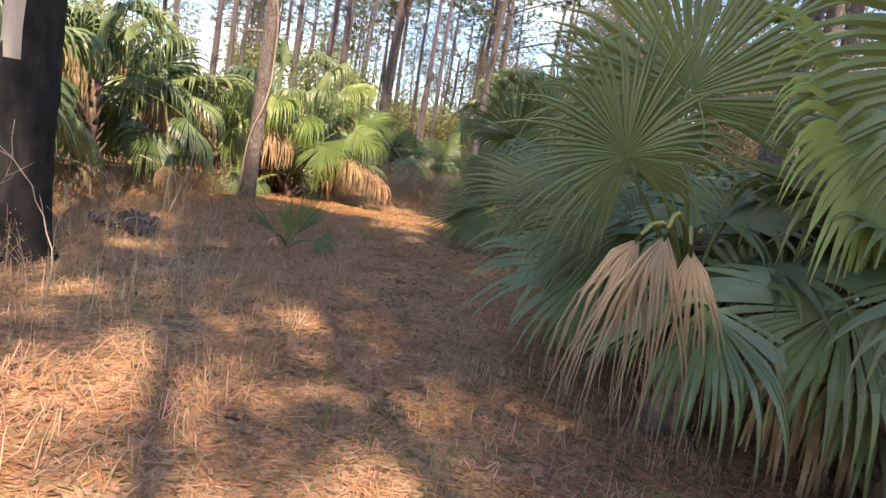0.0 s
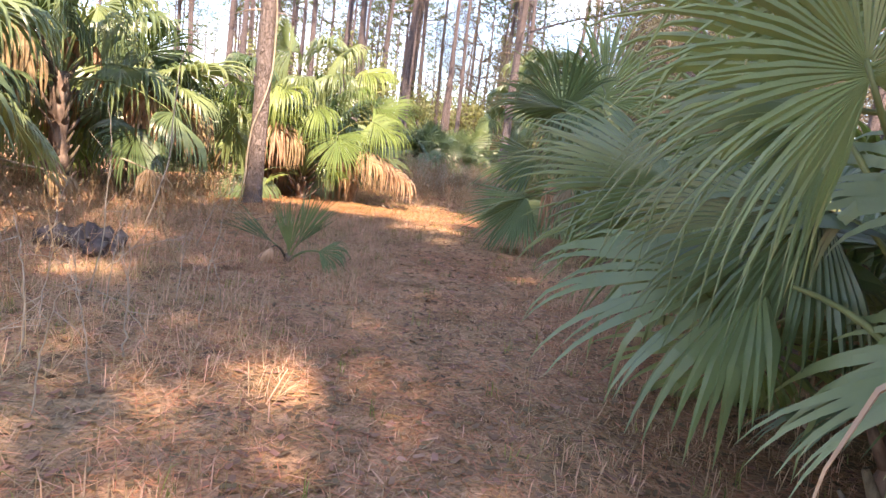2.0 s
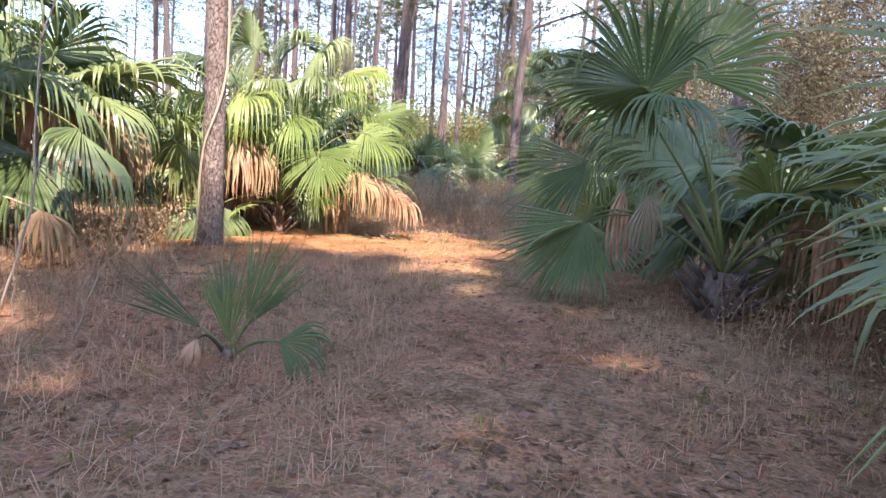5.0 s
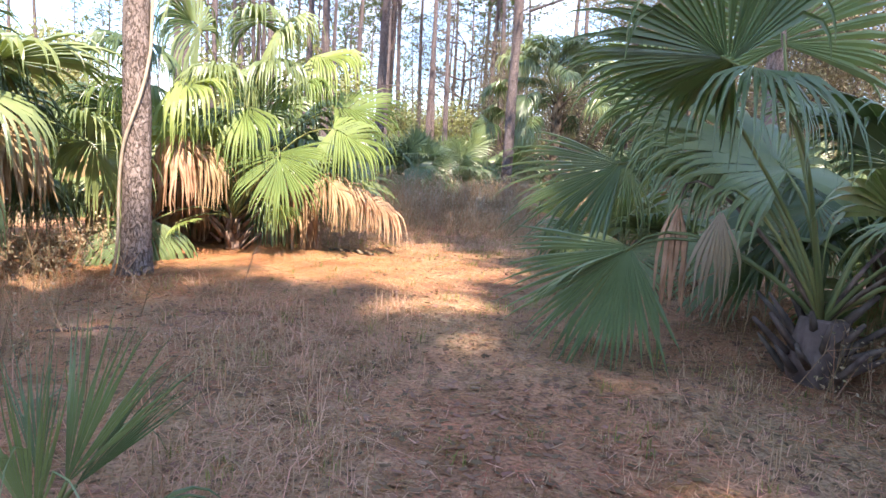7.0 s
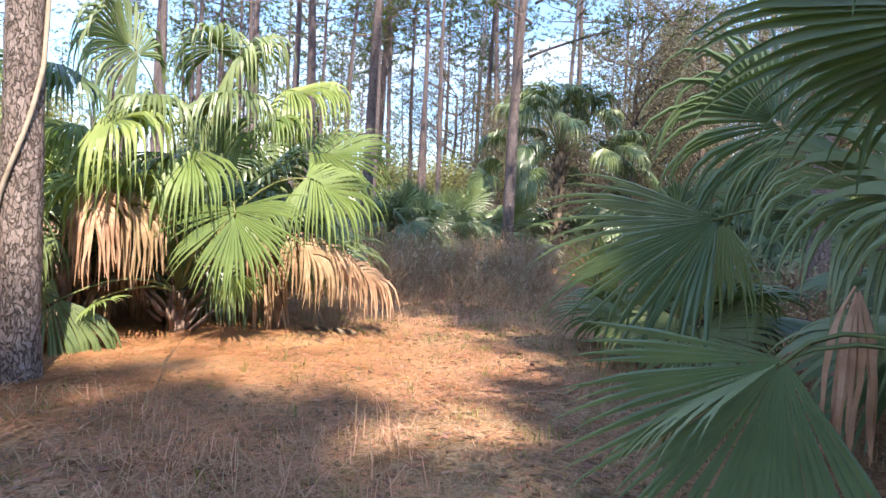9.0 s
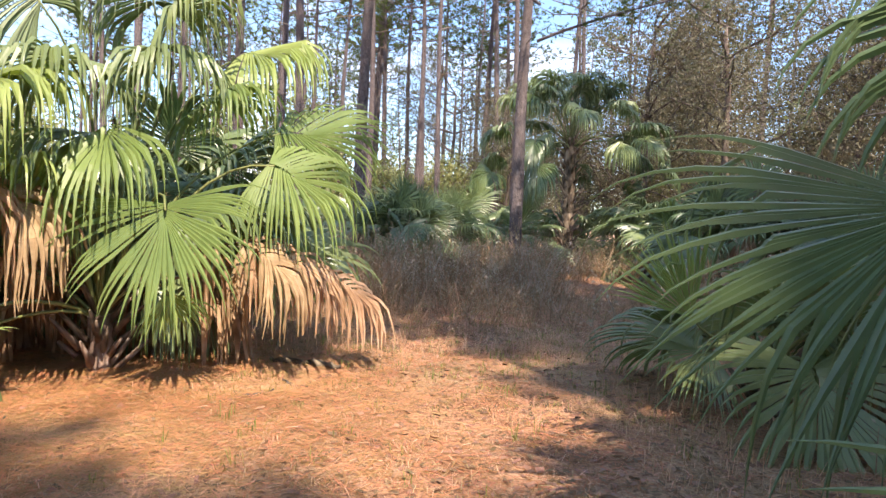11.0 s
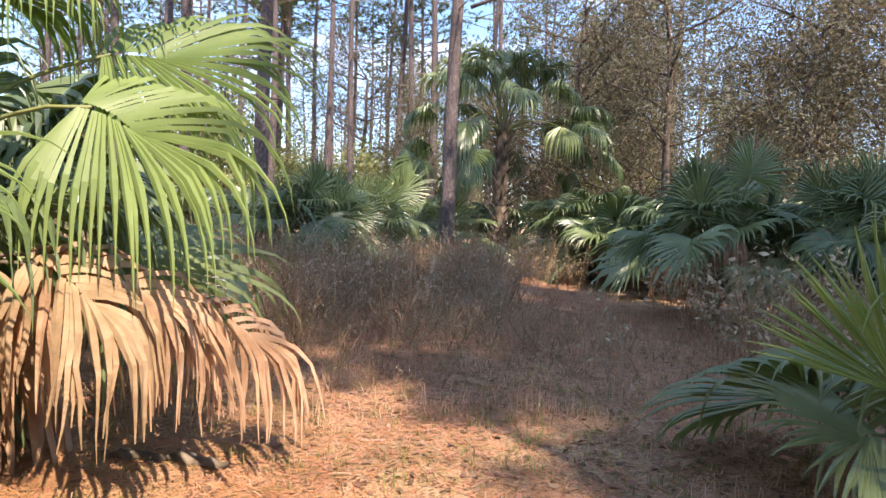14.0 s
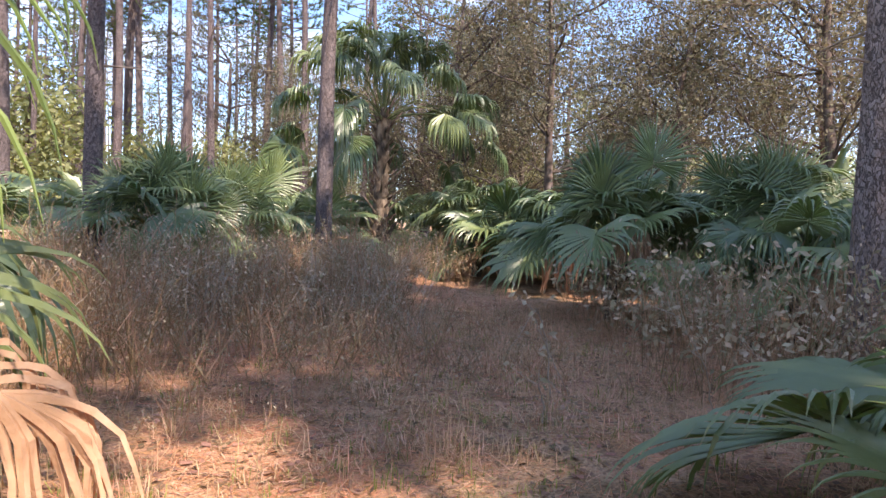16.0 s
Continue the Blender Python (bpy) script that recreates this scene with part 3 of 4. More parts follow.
def burnt_trunk():
    """A charred pine with its pale wood laid bare above."""
    x, y = -3.85, 5.6
    p = thing("burnt_pine", "charred black pine trunk with bare pale wood above", "pine tree", (x, y, float(height(x, y))))
    n, sides = 70, 24
    z = np.linspace(-0.08, 9, n)
    rng = np.random.default_rng(12)
    rad = 0.25 * (1 - 0.05 * z) * (1 + 0.5 * np.exp(-np.clip(z, 0, 9) / 0.25))
    pts = np.stack([0.012 * z, 0 * z, z], -1)
    v, f = tube(pts, rad, sides, 0.035, seed=12)
    idx = []
    for q in f:
        c = np.mean([v[i] for i in q], axis=0)
        edge = 1.8 + 0.3 * noise.noise(Vector((c[0] * 9, c[1] * 9, 3.1))) + 1.4 * (c[0] > 0.09)
        idx.append(1 if c[2] > edge else 0)
    make("trunk", v, f, [M_CHAR, M_PALE_WOOD], p, index=idx)
    br, cen, dr = [], [], []
    for i in range(12):
        a, k = i * 2.4, 6.5 + 0.2 * i
        at = np.array([0.012 * k, 0, k])
        d = np.array([math.cos(a), math.sin(a), 0.3])
        br.append(tube([at, at + d * 0.8, at + d * 1.5], [0.04, 0.025, 0.008], 4))
    bv, bf = joined(br)
    tagged(make("branchwork", bv, bf, M_BARK_DARK, p), kind="stuff")


burnt_trunk()


def forest():
    """The pine stand beyond, and the pines round and behind the walker, copied from a few built ones."""
    rng = np.random.default_rng(21)
    kinds = [pine(-8.2, 36, 21, 0.19, 31), pine(-5.3, 41, 22, 0.18, 32), pine(1.9, 44, 23, 0.21, 33), pine(-1.9, 39, 20, 0.15, 34, clumps=7)]
    spots = [(-10.5, 38), (-12.5, 33), (-6.8, 33.5), (-9.0, 45), (-4.2, 52), (-2.2, 55), (0.6, 50), (-0.9, 62), (3.6, 57), (-14, 47), (-16, 40), (-7.4, 60), (5.5, 48)]
    for i in range(130):
        y = rng.uniform(50, 140)
        x = rng.uniform(-0.75, 0.75) * y
        if not (-0.02 < x / y < 0.01 and y < 70):
            spots.append((x, y))
    for i in range(46):
        y = rng.uniform(45, 85)
        spots.append((rng.uniform(-0.42, 0.5) * (y - 8) - 1, y))
    for i in range(26):
        a, d = rng.uniform(radians(60), radians(300)), rng.uniform(16, 45)
        spots.append((d * math.sin(a) * 0.9 - 1, 6 + d * math.cos(a)))
    for i, (x, y) in enumerate(spots):
        s = rng.uniform(0.85, 1.12)
        c = copy_thing(kinds[i % 4], pose(x, y, float(height(x, y)), rng.uniform(-1.5, 1.5), rng.uniform(-1.5, 1.5), rng.uniform(0, 360)))
        c.scale = (s, s, s)


forest()

def canopy():
    """Pines with full crowns beside and behind the path, which shade it."""
    rng = np.random.default_rng(99)

    def stand(first, spots):
        for x, y in spots:
            s = rng.uniform(0.94, 1.08)
            c = copy_thing(first, pose(x, y, float(height(x, y)), rng.uniform(-1.5, 1.5), rng.uniform(-1.5, 1.5), rng.uniform(0, 360)))
            c.scale = (s, s, s)

    full = pine(-11.4, 0.6, 16, 0.18, 41, crown_from=0.48, clumps=26, needles=18, blade_width=0.03, label="tall pine with a dense green crown")
    stand(full, [(-9.6, 13.6), (-12.2, 16.0), (-12.5, 9.5), (9.8, 19.5), (7.4, 13.5), (-11.6, -7.5), (5.6, 2.4), (6.3, -2.2), (-8.8, -3.6)])
    high = pine(3.2, -8.0, 26, 0.16, 46, crown_from=0.6, clumps=26, needles=18, blade_width=0.03, wide=0.125, label="very tall pine with a dense green crown")
    stand(high, [(5.4, -8.8), (7.6, -8.4), (4.3, -7.0), (5.6, -6.6), (7.6, -6.2), (9.6, -5.4), (8.2, -0.2), (8.8, 2.5), (8.4, 5.0), (10.4, -1.2), (10.4, 4.0), (8.0, -13.0)])
    top = pine(4.7, 5.0, 28, 0.17, 47, crown_from=0.7, clumps=26, needles=18, blade_width=0.03, wide=0.12, label="very tall pine with a dense green crown")
    stand(top, [(7.0, 4.6), (9.4, 5.0), (8.8, 16.7), (4.4, 9.4)])


canopy()


# ---- broadleaf trees ----
def limbs(rng, start, direction, length, radius, depth, out, tips):
    n = 5 if depth else 3
    pts = [np.array(start, float)]
    d = unit(direction)
    for i in range(n):
        d = unit(d + rng.normal(0, 0.13, 3) + np.array([0, 0, 0.03]))
        pts.append(pts[-1] + d * length / n)
    out.append(tube(pts, np.linspace(radius, radius * 0.55, n + 1), 6 if radius > 0.04 else 3, 0.03, cap=False))
    if depth <= 1:
        tips.extend(pts[1:])
    if depth == 0:
        return
    for i in range(4 if depth > 1 else 5):
        k = int(rng.integers(2, n + 1))
        b = unit(d + rng.normal(0, 0.75, 3))
        limbs(rng, pts[k], b, length * rng.uniform(0.5, 0.75), radius * 0.5, depth - 1, out, tips)


def leaf_cards(centres, count, spread, size, rng):
    n = len(centres) * count
    c = np.repeat(np.asarray(centres), count, 0) + rng.normal(0, spread, (n, 3))
    a = rng.standard_normal((n, 3))
    a /= np.linalg.norm(a, axis=1)[:, None]
    b = np.cross(a, rng.standard_normal((n, 3)))
    b /= np.linalg.norm(b, axis=1)[:, None]
    s = size * rng.uniform(0.6, 1.3, (n, 1))
    v = np.stack([c - a * s, c + b * s * 0.45, c + a * s, c - b * s * 0.45], 1).reshape(-1, 3)
    return v, np.arange(n * 4).reshape(-1, 4)


def broadleaf(x, y, tall, radius, seed, mat, size=0.05, count=16, spread=0.3, label="", fork=0.35, depth=2):
    rng = np.random.default_rng(seed)
    p = thing("broadleaf_tree", label, "tree", (x, y, float(height(x, y)) - 0.05), "broadleaf trees")
    out, tips = [], []
    pts = [np.array([0, 0, 0.0])]
    d = np.array([rng.normal(0, 0.05), rng.normal(0, 0.05), 1.0])
    for i in range(8):
        d = unit(d + rng.normal(0, 0.06, 3) + np.array([0, 0, 0.1]))
        pts.append(pts[-1] + d * tall * 0.8 / 8)
    tv, tf = tube(pts, np.linspace(radius, radius * 0.35, 9), 10, 0.04, seed=seed)
    make("trunk", tv, tf, M_OAK_BARK, p)
    for k in range(2, 9):
        if k / 8 < fork:
            continue
        for j in range(3):
            a = rng.uniform(0, 6.28)
            limbs(rng, pts[k], (math.cos(a), math.sin(a), rng.uniform(0.1, 0.8)), tall * rng.uniform(0.16, 0.26), radius * 0.26, depth, out, tips)
    bv, bf = joined(out)
    tagged(make("branchwork", bv, bf, M_OAK_BARK, p), kind="stuff")
    lv, lf = leaf_cards(tips, count, spread, size, rng)
    make("crown", lv, lf, mat, p, smooth=False)
    return p


def woods():
    rng = np.random.default_rng(77)
    brown = "brownish autumn tree with thin leaves and dark branches"
    green = "yellow-green sunlit young tree"
    kinds = [broadleaf(7.6, 31, 10, 0.16, 51, M_LEAF_BROWN, label=brown, count=10, size=0.053, spread=0.38, fork=0.25), broadleaf(10.5, 29, 9, 0.14, 52, M_LEAF_BROWN, label=brown, count=10, size=0.053, spread=0.38, fork=0.25)]
    for i, (x, y) in enumerate([(6.2, 36), (9.5, 37), (13.5, 33), (12.5, 26), (16, 29), (15, 38), (19, 35), (18, 24), (22, 30), (11.5, 42), (25, 40), (20, 45), (8.5, 46), (4.2, 40), (1.6, 46), (6.8, 41), (-1.5, 52), (3.2, 52), (12, 48)]):
        s = rng.uniform(0.85, 1.3)
        c = copy_thing(kinds[i % 2], pose(x, y, float(height(x, y)) - 0.05, 0, 0, rng.uniform(0, 360)))
        c.scale = (s, s, s)
    young = [broadleaf(-13, 52, 6, 0.08, 61, M_LEAF_GREEN, size=0.13, count=4, spread=0.4, label=green, fork=0.1, depth=1),
             broadleaf(-8, 58, 5, 0.07, 62, M_LEAF_GREEN, size=0.13, count=4, spread=0.4, label=green, fork=0.1, depth=1)]
    for i in range(120):
        y = rng.uniform(44, 110)
        x = rng.uniform(-0.75, 0.85) * y
        s = rng.uniform(0.9, 1.7)
        c = copy_thing(young[i % 2], pose(x, y, -0.05, 0, 0, rng.uniform(0, 360)))
        c.scale = (s, s, s)
    for i in range(45):
        y = rng.uniform(105, 190)
        x = rng.uniform(-0.85, 0.95) * y
        c = copy_thing(young[i % 2], pose(x, y, -0.05, 0, 0, rng.uniform(0, 360)))
        s = rng.uniform(1.6, 2.6)
        c.scale = (s, s, s)


woods()

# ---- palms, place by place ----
# plain leaf and its copy coloured as sunlit
SUN_MIX = (M_PALM, M_PALM_SUNLIT)
# beside the start, close to the path
P, B = palm(1.75, 4.35, 101, droop=0.4, fronds=12, reach=1.05, size=1.15, trunk=0.75, dead=2, away=(215, 70), radius=0.16)
frond(P, B, (1.02, 3.95, 1.70), (-0.45, -0.05, 0.85), (-0.30, -0.95, 0.05), 0.98, 1, spread=148, droop=0.4, n=52, cup=-1.1, costa=0.05, split=0.36)
frond(P, B, (1.05, 4.05, 1.62), (-0.93, 0.0, -0.15), (-0.2, -0.65, 0.7), 0.95, 2, spread=60, droop=0.95, n=24, split=0.3, costa=0.1)
for i, (hx, hy, hz, mx, ln, wide, count) in enumerate([(0.94, 3.0, 1.36, -0.50, 0.95, 34, 9), (1.02, 2.95, 1.42, -0.15, 1.0, 34, 10), (1.12, 2.95, 1.36, 0.18, 0.95, 34, 10), (0.98, 3.1, 1.25, -0.30, 0.85, 38, 8)]):
    frond(P, B, (hx, hy, hz), (mx, -0.2, -0.9), (-0.1, -0.95, 0.2), ln, 500 + i, mat=M_PALM_HALF, spread=wide, droop=1.0, n=count, split=0.16, costa=0.1, bend=0.1)
frond(P, B, (1.30, 3.1, 1.05), (0.25, -0.55, -0.35), (0.1, -0.85, 0.45), 0.8, 42, spread=62, droop=1.2, n=18, split=0.42)
frond(P, B, (1.45, 4.4, 2.15), (-0.15, -0.1, 1.0), (-0.2, -0.95, 0.1), 1.2, 4, spread=115, droop=0.3, n=48, cup=-0.5)
frond(P, B, (1.45, 5.2, 1.9), (-0.45, 0.1, 0.8), (-0.4, -0.85, 0.3), 1.05, 41, spread=115, droop=0.5)
frond(P, B, (1.5, 4.95, 1.25), (-0.85, 0.1, -0.2), (-0.2, -0.7, 0.6), 0.95, 45, spread=100, droop=0.6)
P, B = palm(2.75, 3.4, 102, droop=0.4, fronds=19, reach=1.15, size=1.2, trunk=0.9, dead=3, away=(190, 40))
frond(P, B, (2.2, 3.3, 1.1), (-0.8, -0.25, -0.1), (-0.2, -0.5, 0.8), 1.0, 5, droop=0.8)
frond(P, B, (2.3, 3.6, 1.95), (-0.7, -0.4, 0.3), (-0.3, -0.8, 0.5), 1.05, 6, mat=M_PALM_SUNLIT, droop=0.8)
frond(P, B, (2.4, 3.0, 2.3), (-0.6, -0.2, 0.7), (-0.5, -0.8, 0.3), 1.15, 43, droop=0.7)
# between the first and second stops
P, B = palm(2.6, 7.0, 103, droop=0.35, fronds=14, reach=1.1, size=1.15, trunk=0.6, dead=3, away=(190, 62))
frond(P, B, (1.30, 6.1, 1.28), (-0.96, 0.14, 0.2), (0.0, -0.75, 0.65), 1.15, 7, droop=0.25, spread=48, n=26, split=0.6)
frond(P, B, (1.32, 6.12, 1.24), (-0.85, -0.1, -0.45), (-0.1, -0.8, 0.5), 1.1, 47, droop=0.4, spread=75, n=34, split=0.5)
frond(P, B, (1.85, 7.1, 0.8), (-0.9, -0.1, -0.1), (-0.1, -0.6, 0.7), 0.95, 8, droop=0.4, spread=105, n=40)
frond(P, B, (1.95, 7.2, 1.75), (-0.6, 0.0, 0.6), (-0.3, -0.9, 0.3), 1.0, 9, droop=0.5)
# the palm with the wide fans low over the path
P, B = palm(2.05, 11.6, 104, droop=0.6, fronds=14, reach=1.4, size=1.2, trunk=0.5, dead=2, away=(205, 78), radius=0.2, bark=M_OAK_BARK, label="fan palm with low wide leaves over the path and black stalks")
boots(P, 0.3, 0.35, 16, 77, 0.9, 1.3, M_OAK_BARK)
frond(P, B, (0.64, 11.86, 0.79), (-0.66, -0.24, -0.72), (-0.25, -0.80, 0.55), 1.12, 10, spread=60, droop=0.12, n=30, split=0.6, cup=-0.2, costa=0.06)
frond(P, B, (0.66, 11.90, 0.77), (-0.80, 0.25, -0.60), (-0.5, 0.5, 0.65), 1.0, 18, spread=60, droop=0.3, n=26, split=0.55, costa=0.06)
frond(P, B, (0.86, 13.22, 1.46), (-0.90, -0.03, -0.42), (-0.15, -0.80, 0.58), 1.36, 11, spread=54, droop=0.3, n=30, split=0.52, cup=-0.2, costa=0.06)
frond(P, B, (0.90, 13.24, 1.44), (-0.25, -0.15, -0.9), (-0.3, -0.9, 0.1), 0.85, 19, spread=50, droop=0.8, n=14, split=0.3, costa=0.05)
frond(P, B, (0.90, 10.95, 2.08), (-0.85, 0.1, 0.36), (0.30, 0.75, 0.60), 1.1, 12, spread=120, droop=0.55, n=46, cup=-0.8, costa=0.06)
frond(P, B, (0.98, 10.98, 2.06), (0.35, -0.55, -0.1), (0.2, -0.3, 0.9), 1.0, 21, spread=85, droop=1.3, n=26, split=0.34)
frond(P, B, (1.55, 11.7, 2.35), (-0.1, 0.1, 1.0), (-0.3, -0.9, 0.1), 1.2, 13, spread=115, droop=0.5)
frond(P, B, (1.02, 12.0, 1.22), (-0.1, -0.25, -0.8), (0, -0.9, 0.4), 0.85, 14, dead=True, droop=1.2, n=11, spread=32)
frond(P, B, (1.2, 11.6, 1.2), (-0.1, -0.3, -0.8), (0, -0.8, 0.5), 0.75, 48, mat=M_PALM_HALF, droop=2.4, n=9, spread=32)
frond(P, B, (1.45, 12.3, 1.55), (-0.6, 0.1, 0.3), (-0.1, -0.7, 0.7), 1.0, 49, droop=1.3, spread=105)
frond(P, B, (1.3, 13.3, 2.05), (-0.5, 0.2, 0.6), (-0.4, -0.8, 0.3), 1.1, 50, droop=1.2)
# past it, spiky leaves at the edge of the path, one coloured as sunlit
P, B = palm(1.6, 16.0, 105, fronds=10, reach=0.8, size=1.0, trunk=0.3, dead=1, away=(200, 55))
frond(P, B, (0.80, 15.6, 0.62), (-0.55, -0.05, 0.8), (-0.35, -0.9, 0.0), 0.8, 15, mat=M_PALM_SUNLIT, spread=40, droop=0.06, n=24, costa=0.05)
frond(P, B, (1.15, 16.1, 0.30), (-0.85, -0.3, 0.1), (-0.1, -0.6, 0.8), 0.75, 16, spread=105, droop=0.3)

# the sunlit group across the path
P, B = palm(-4.3, 16.5, 110, fronds=12, reach=1.55, size=1.3, trunk=0.5, dead=4, away=(310, 62), mats=SUN_MIX, droop=1.7, label="fan palm with drooping leaves coloured sunlit yellow-green and a tan skirt", low=5, n=54)
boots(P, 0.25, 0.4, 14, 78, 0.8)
frond(P, B, (-3.36, 15.74, 1.35), (0.18, -0.50, -0.80), (0.05, -0.86, 0.50), 1.0, 20, spread=100, droop=0.45, mat=M_PALM_SUNLIT, n=40, costa=0.12, cup=-0.2, split=0.52)
frond(P, B, (-2.87, 17.03, 2.10), (0.93, 0.0, 0.25), (-0.25, -0.75, 0.6), 1.05, 21, spread=95, droop=0.95, mat=M_PALM_SUNLIT, n=44, costa=0.3, split=0.5)
frond(P, B, (-2.80, 16.60, 1.76), (0.78, -0.30, -0.10), (0.0, -0.78, 0.62), 1.0, 22, spread=112, droop=1.35, mat=M_PALM_SUNLIT, n=44, costa=0.3, split=0.42)
frond(P, B, (-4.72, 15.55, 2.25), (0.55, -0.6, 0.05), (0, -0.75, 0.65), 1.15, 23, spread=120, droop=2.2, mat=M_PALM_SUNLIT, n=42, costa=0.3)
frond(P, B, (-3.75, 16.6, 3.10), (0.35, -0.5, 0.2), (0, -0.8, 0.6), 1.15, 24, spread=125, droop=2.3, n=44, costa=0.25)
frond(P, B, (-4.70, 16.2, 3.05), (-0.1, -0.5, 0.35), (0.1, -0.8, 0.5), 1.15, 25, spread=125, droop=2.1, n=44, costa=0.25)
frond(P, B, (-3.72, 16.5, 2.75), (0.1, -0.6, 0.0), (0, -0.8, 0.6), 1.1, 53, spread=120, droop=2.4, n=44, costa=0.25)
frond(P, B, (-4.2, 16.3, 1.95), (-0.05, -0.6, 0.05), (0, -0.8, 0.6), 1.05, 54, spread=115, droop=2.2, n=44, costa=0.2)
frond(P, B, (-3.95, 16.0, 2.05), (0.15, -0.5, -0.3), (0, -0.9, 0.4), 1.1, 55, spread=60, droop=1.6, mat=M_PALM_SUNLIT, n=22, costa=0.2)
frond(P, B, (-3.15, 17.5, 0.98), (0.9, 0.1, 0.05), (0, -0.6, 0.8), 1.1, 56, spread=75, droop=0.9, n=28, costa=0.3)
frond(P, B, (-3.45, 16.0, 0.62), (0.35, -0.5, -0.35), (0, -0.6, 0.8), 0.5, 57, spread=60, droop=0.6, mat=M_PALM_SUNLIT, n=18)
frond(P, B, (-4.65, 15.3, 0.30), (0.5, -0.6, 0.1), (0, -0.6, 0.8), 0.42, 58, spread=50, droop=0.3, mat=M_PALM_SUNLIT, n=14)
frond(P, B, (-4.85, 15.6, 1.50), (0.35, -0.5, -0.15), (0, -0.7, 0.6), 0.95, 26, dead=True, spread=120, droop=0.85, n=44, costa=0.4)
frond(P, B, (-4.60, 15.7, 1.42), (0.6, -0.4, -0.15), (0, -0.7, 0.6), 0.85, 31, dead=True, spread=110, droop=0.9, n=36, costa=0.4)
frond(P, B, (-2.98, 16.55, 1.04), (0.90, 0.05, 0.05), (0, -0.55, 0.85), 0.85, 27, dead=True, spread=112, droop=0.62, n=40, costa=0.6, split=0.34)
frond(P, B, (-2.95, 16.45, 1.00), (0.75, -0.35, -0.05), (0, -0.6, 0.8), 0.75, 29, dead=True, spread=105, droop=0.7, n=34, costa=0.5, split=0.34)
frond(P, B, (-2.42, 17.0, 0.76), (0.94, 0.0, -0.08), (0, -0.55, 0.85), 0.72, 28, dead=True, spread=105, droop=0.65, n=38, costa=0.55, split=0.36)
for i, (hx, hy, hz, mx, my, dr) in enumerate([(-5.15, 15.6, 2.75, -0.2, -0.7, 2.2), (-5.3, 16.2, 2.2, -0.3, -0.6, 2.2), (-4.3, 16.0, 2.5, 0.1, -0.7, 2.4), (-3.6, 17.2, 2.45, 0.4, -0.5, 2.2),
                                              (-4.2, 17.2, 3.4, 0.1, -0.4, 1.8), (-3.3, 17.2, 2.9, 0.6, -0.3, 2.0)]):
    frond(P, B, (hx, hy, hz), (mx, my, 0.15), (0.1 * mx, -0.6, 0.8), 1.1, 400 + i, spread=120, droop=dr, mat=SUN_MIX[i % 2], n=44, costa=0.25)
palm(-5.9, 17.2, 111, away=(295, 50), fronds=18, reach=1.6, size=1.3, trunk=0.9, dead=6, mats=SUN_MIX, droop=1.5, n=54)
palm(-4.7, 18.9, 112, fronds=15, reach=1.5, size=1.3, trunk=1.1, dead=3, droop=1.3)
palm(-5.4, 15.9, 117, fronds=8, reach=1.1, size=1.0, trunk=0.8, dead=3, droop=1.5, away=(285, 85))
# the shaded group on the near side
P, B = palm(-6.4, 11.0, 113, away=(330, 50), fronds=18, reach=1.4, size=1.25, trunk=1.9, dead=10, droop=1.6)
frond(P, B, (-5.68, 11.6, 2.72), (0.35, -0.6, 0.1), (0, -0.7, 0.7), 1.15, 70, spread=120, droop=2.2, n=42, costa=0.25)
frond(P, B, (-5.75, 10.6, 2.95), (0.3, -0.6, 0.2), (0, -0.7, 0.7), 1.1, 71, spread=120, droop=2.2, n=42, costa=0.25)
palm(-6.5, 13.2, 114, fronds=17, reach=1.4, size=1.25, trunk=1.6, dead=8, droop=1.2)
palm(-8.4, 9.6, 115, fronds=15, reach=1.4, size=1.25, trunk=2.0, dead=8, droop=1.2)
palm(-8.3, 14.6, 116, fronds=15, reach=1.4, size=1.25, trunk=1.3, dead=6, mats=SUN_MIX, droop=1.2)
palm(-6.9, 8.2, 118, fronds=15, reach=1.3, size=1.2, trunk=1.8, dead=8, droop=1.4)
palm(-10.2, 12.4, 119, fronds=13, reach=1.4, size=1.25, trunk=1.8, dead=4, droop=1.2)

# the tall cabbage palm and the bushes of palm beyond the clearing
P, B = palm(2.6, 31.4, 120, fronds=36, reach=2.75, size=1.2, trunk=4.4, dead=0, radius=0.22, low=-28, high=88, droop=2.6, skirt=-1.9, label="tall cabbage palm with a trunk of brown boots", n=30)
boots(P, 0.22, 4.0, 54, 79, 0.7, 1.7)
P, B = palm(-2.45, 26.3, 121, fronds=18, reach=0.9, size=0.85, trunk=1.15, dead=1, n=30, low=0, droop=0.7)
upright(P, B, 8, 603)
P, B = palm(-1.35, 27.4, 122, fronds=16, reach=0.9, size=0.85, trunk=1.2, dead=0, n=30, low=0, droop=0.7)
upright(P, B, 8, 604)
palm(4.9, 30.0, 123, fronds=20, reach=1.2, size=1.0, trunk=1.5, dead=3, n=30, droop=1.2)
palm(-5.6, 28.0, 124, fronds=13, reach=1.0, size=1.0, trunk=0.7, dead=1, n=30)
palm(0.8, 30.5, 131, fronds=12, reach=1.0, size=1.0, trunk=0.8, dead=1, n=30)
P, B = palm(4.3, 22.9, 125, fronds=20, reach=1.0, size=0.9, trunk=1.15, low=-5, dead=2, n=32, droop=0.6)
frond(P, B, (4.30, 22.1, 2.12), (0.0, -0.1, 1.0), (-0.25, -0.9, 0.2), 0.68, 60, spread=120, droop=0.15, n=40, cup=-0.8)
upright(P, B, 9, 601)
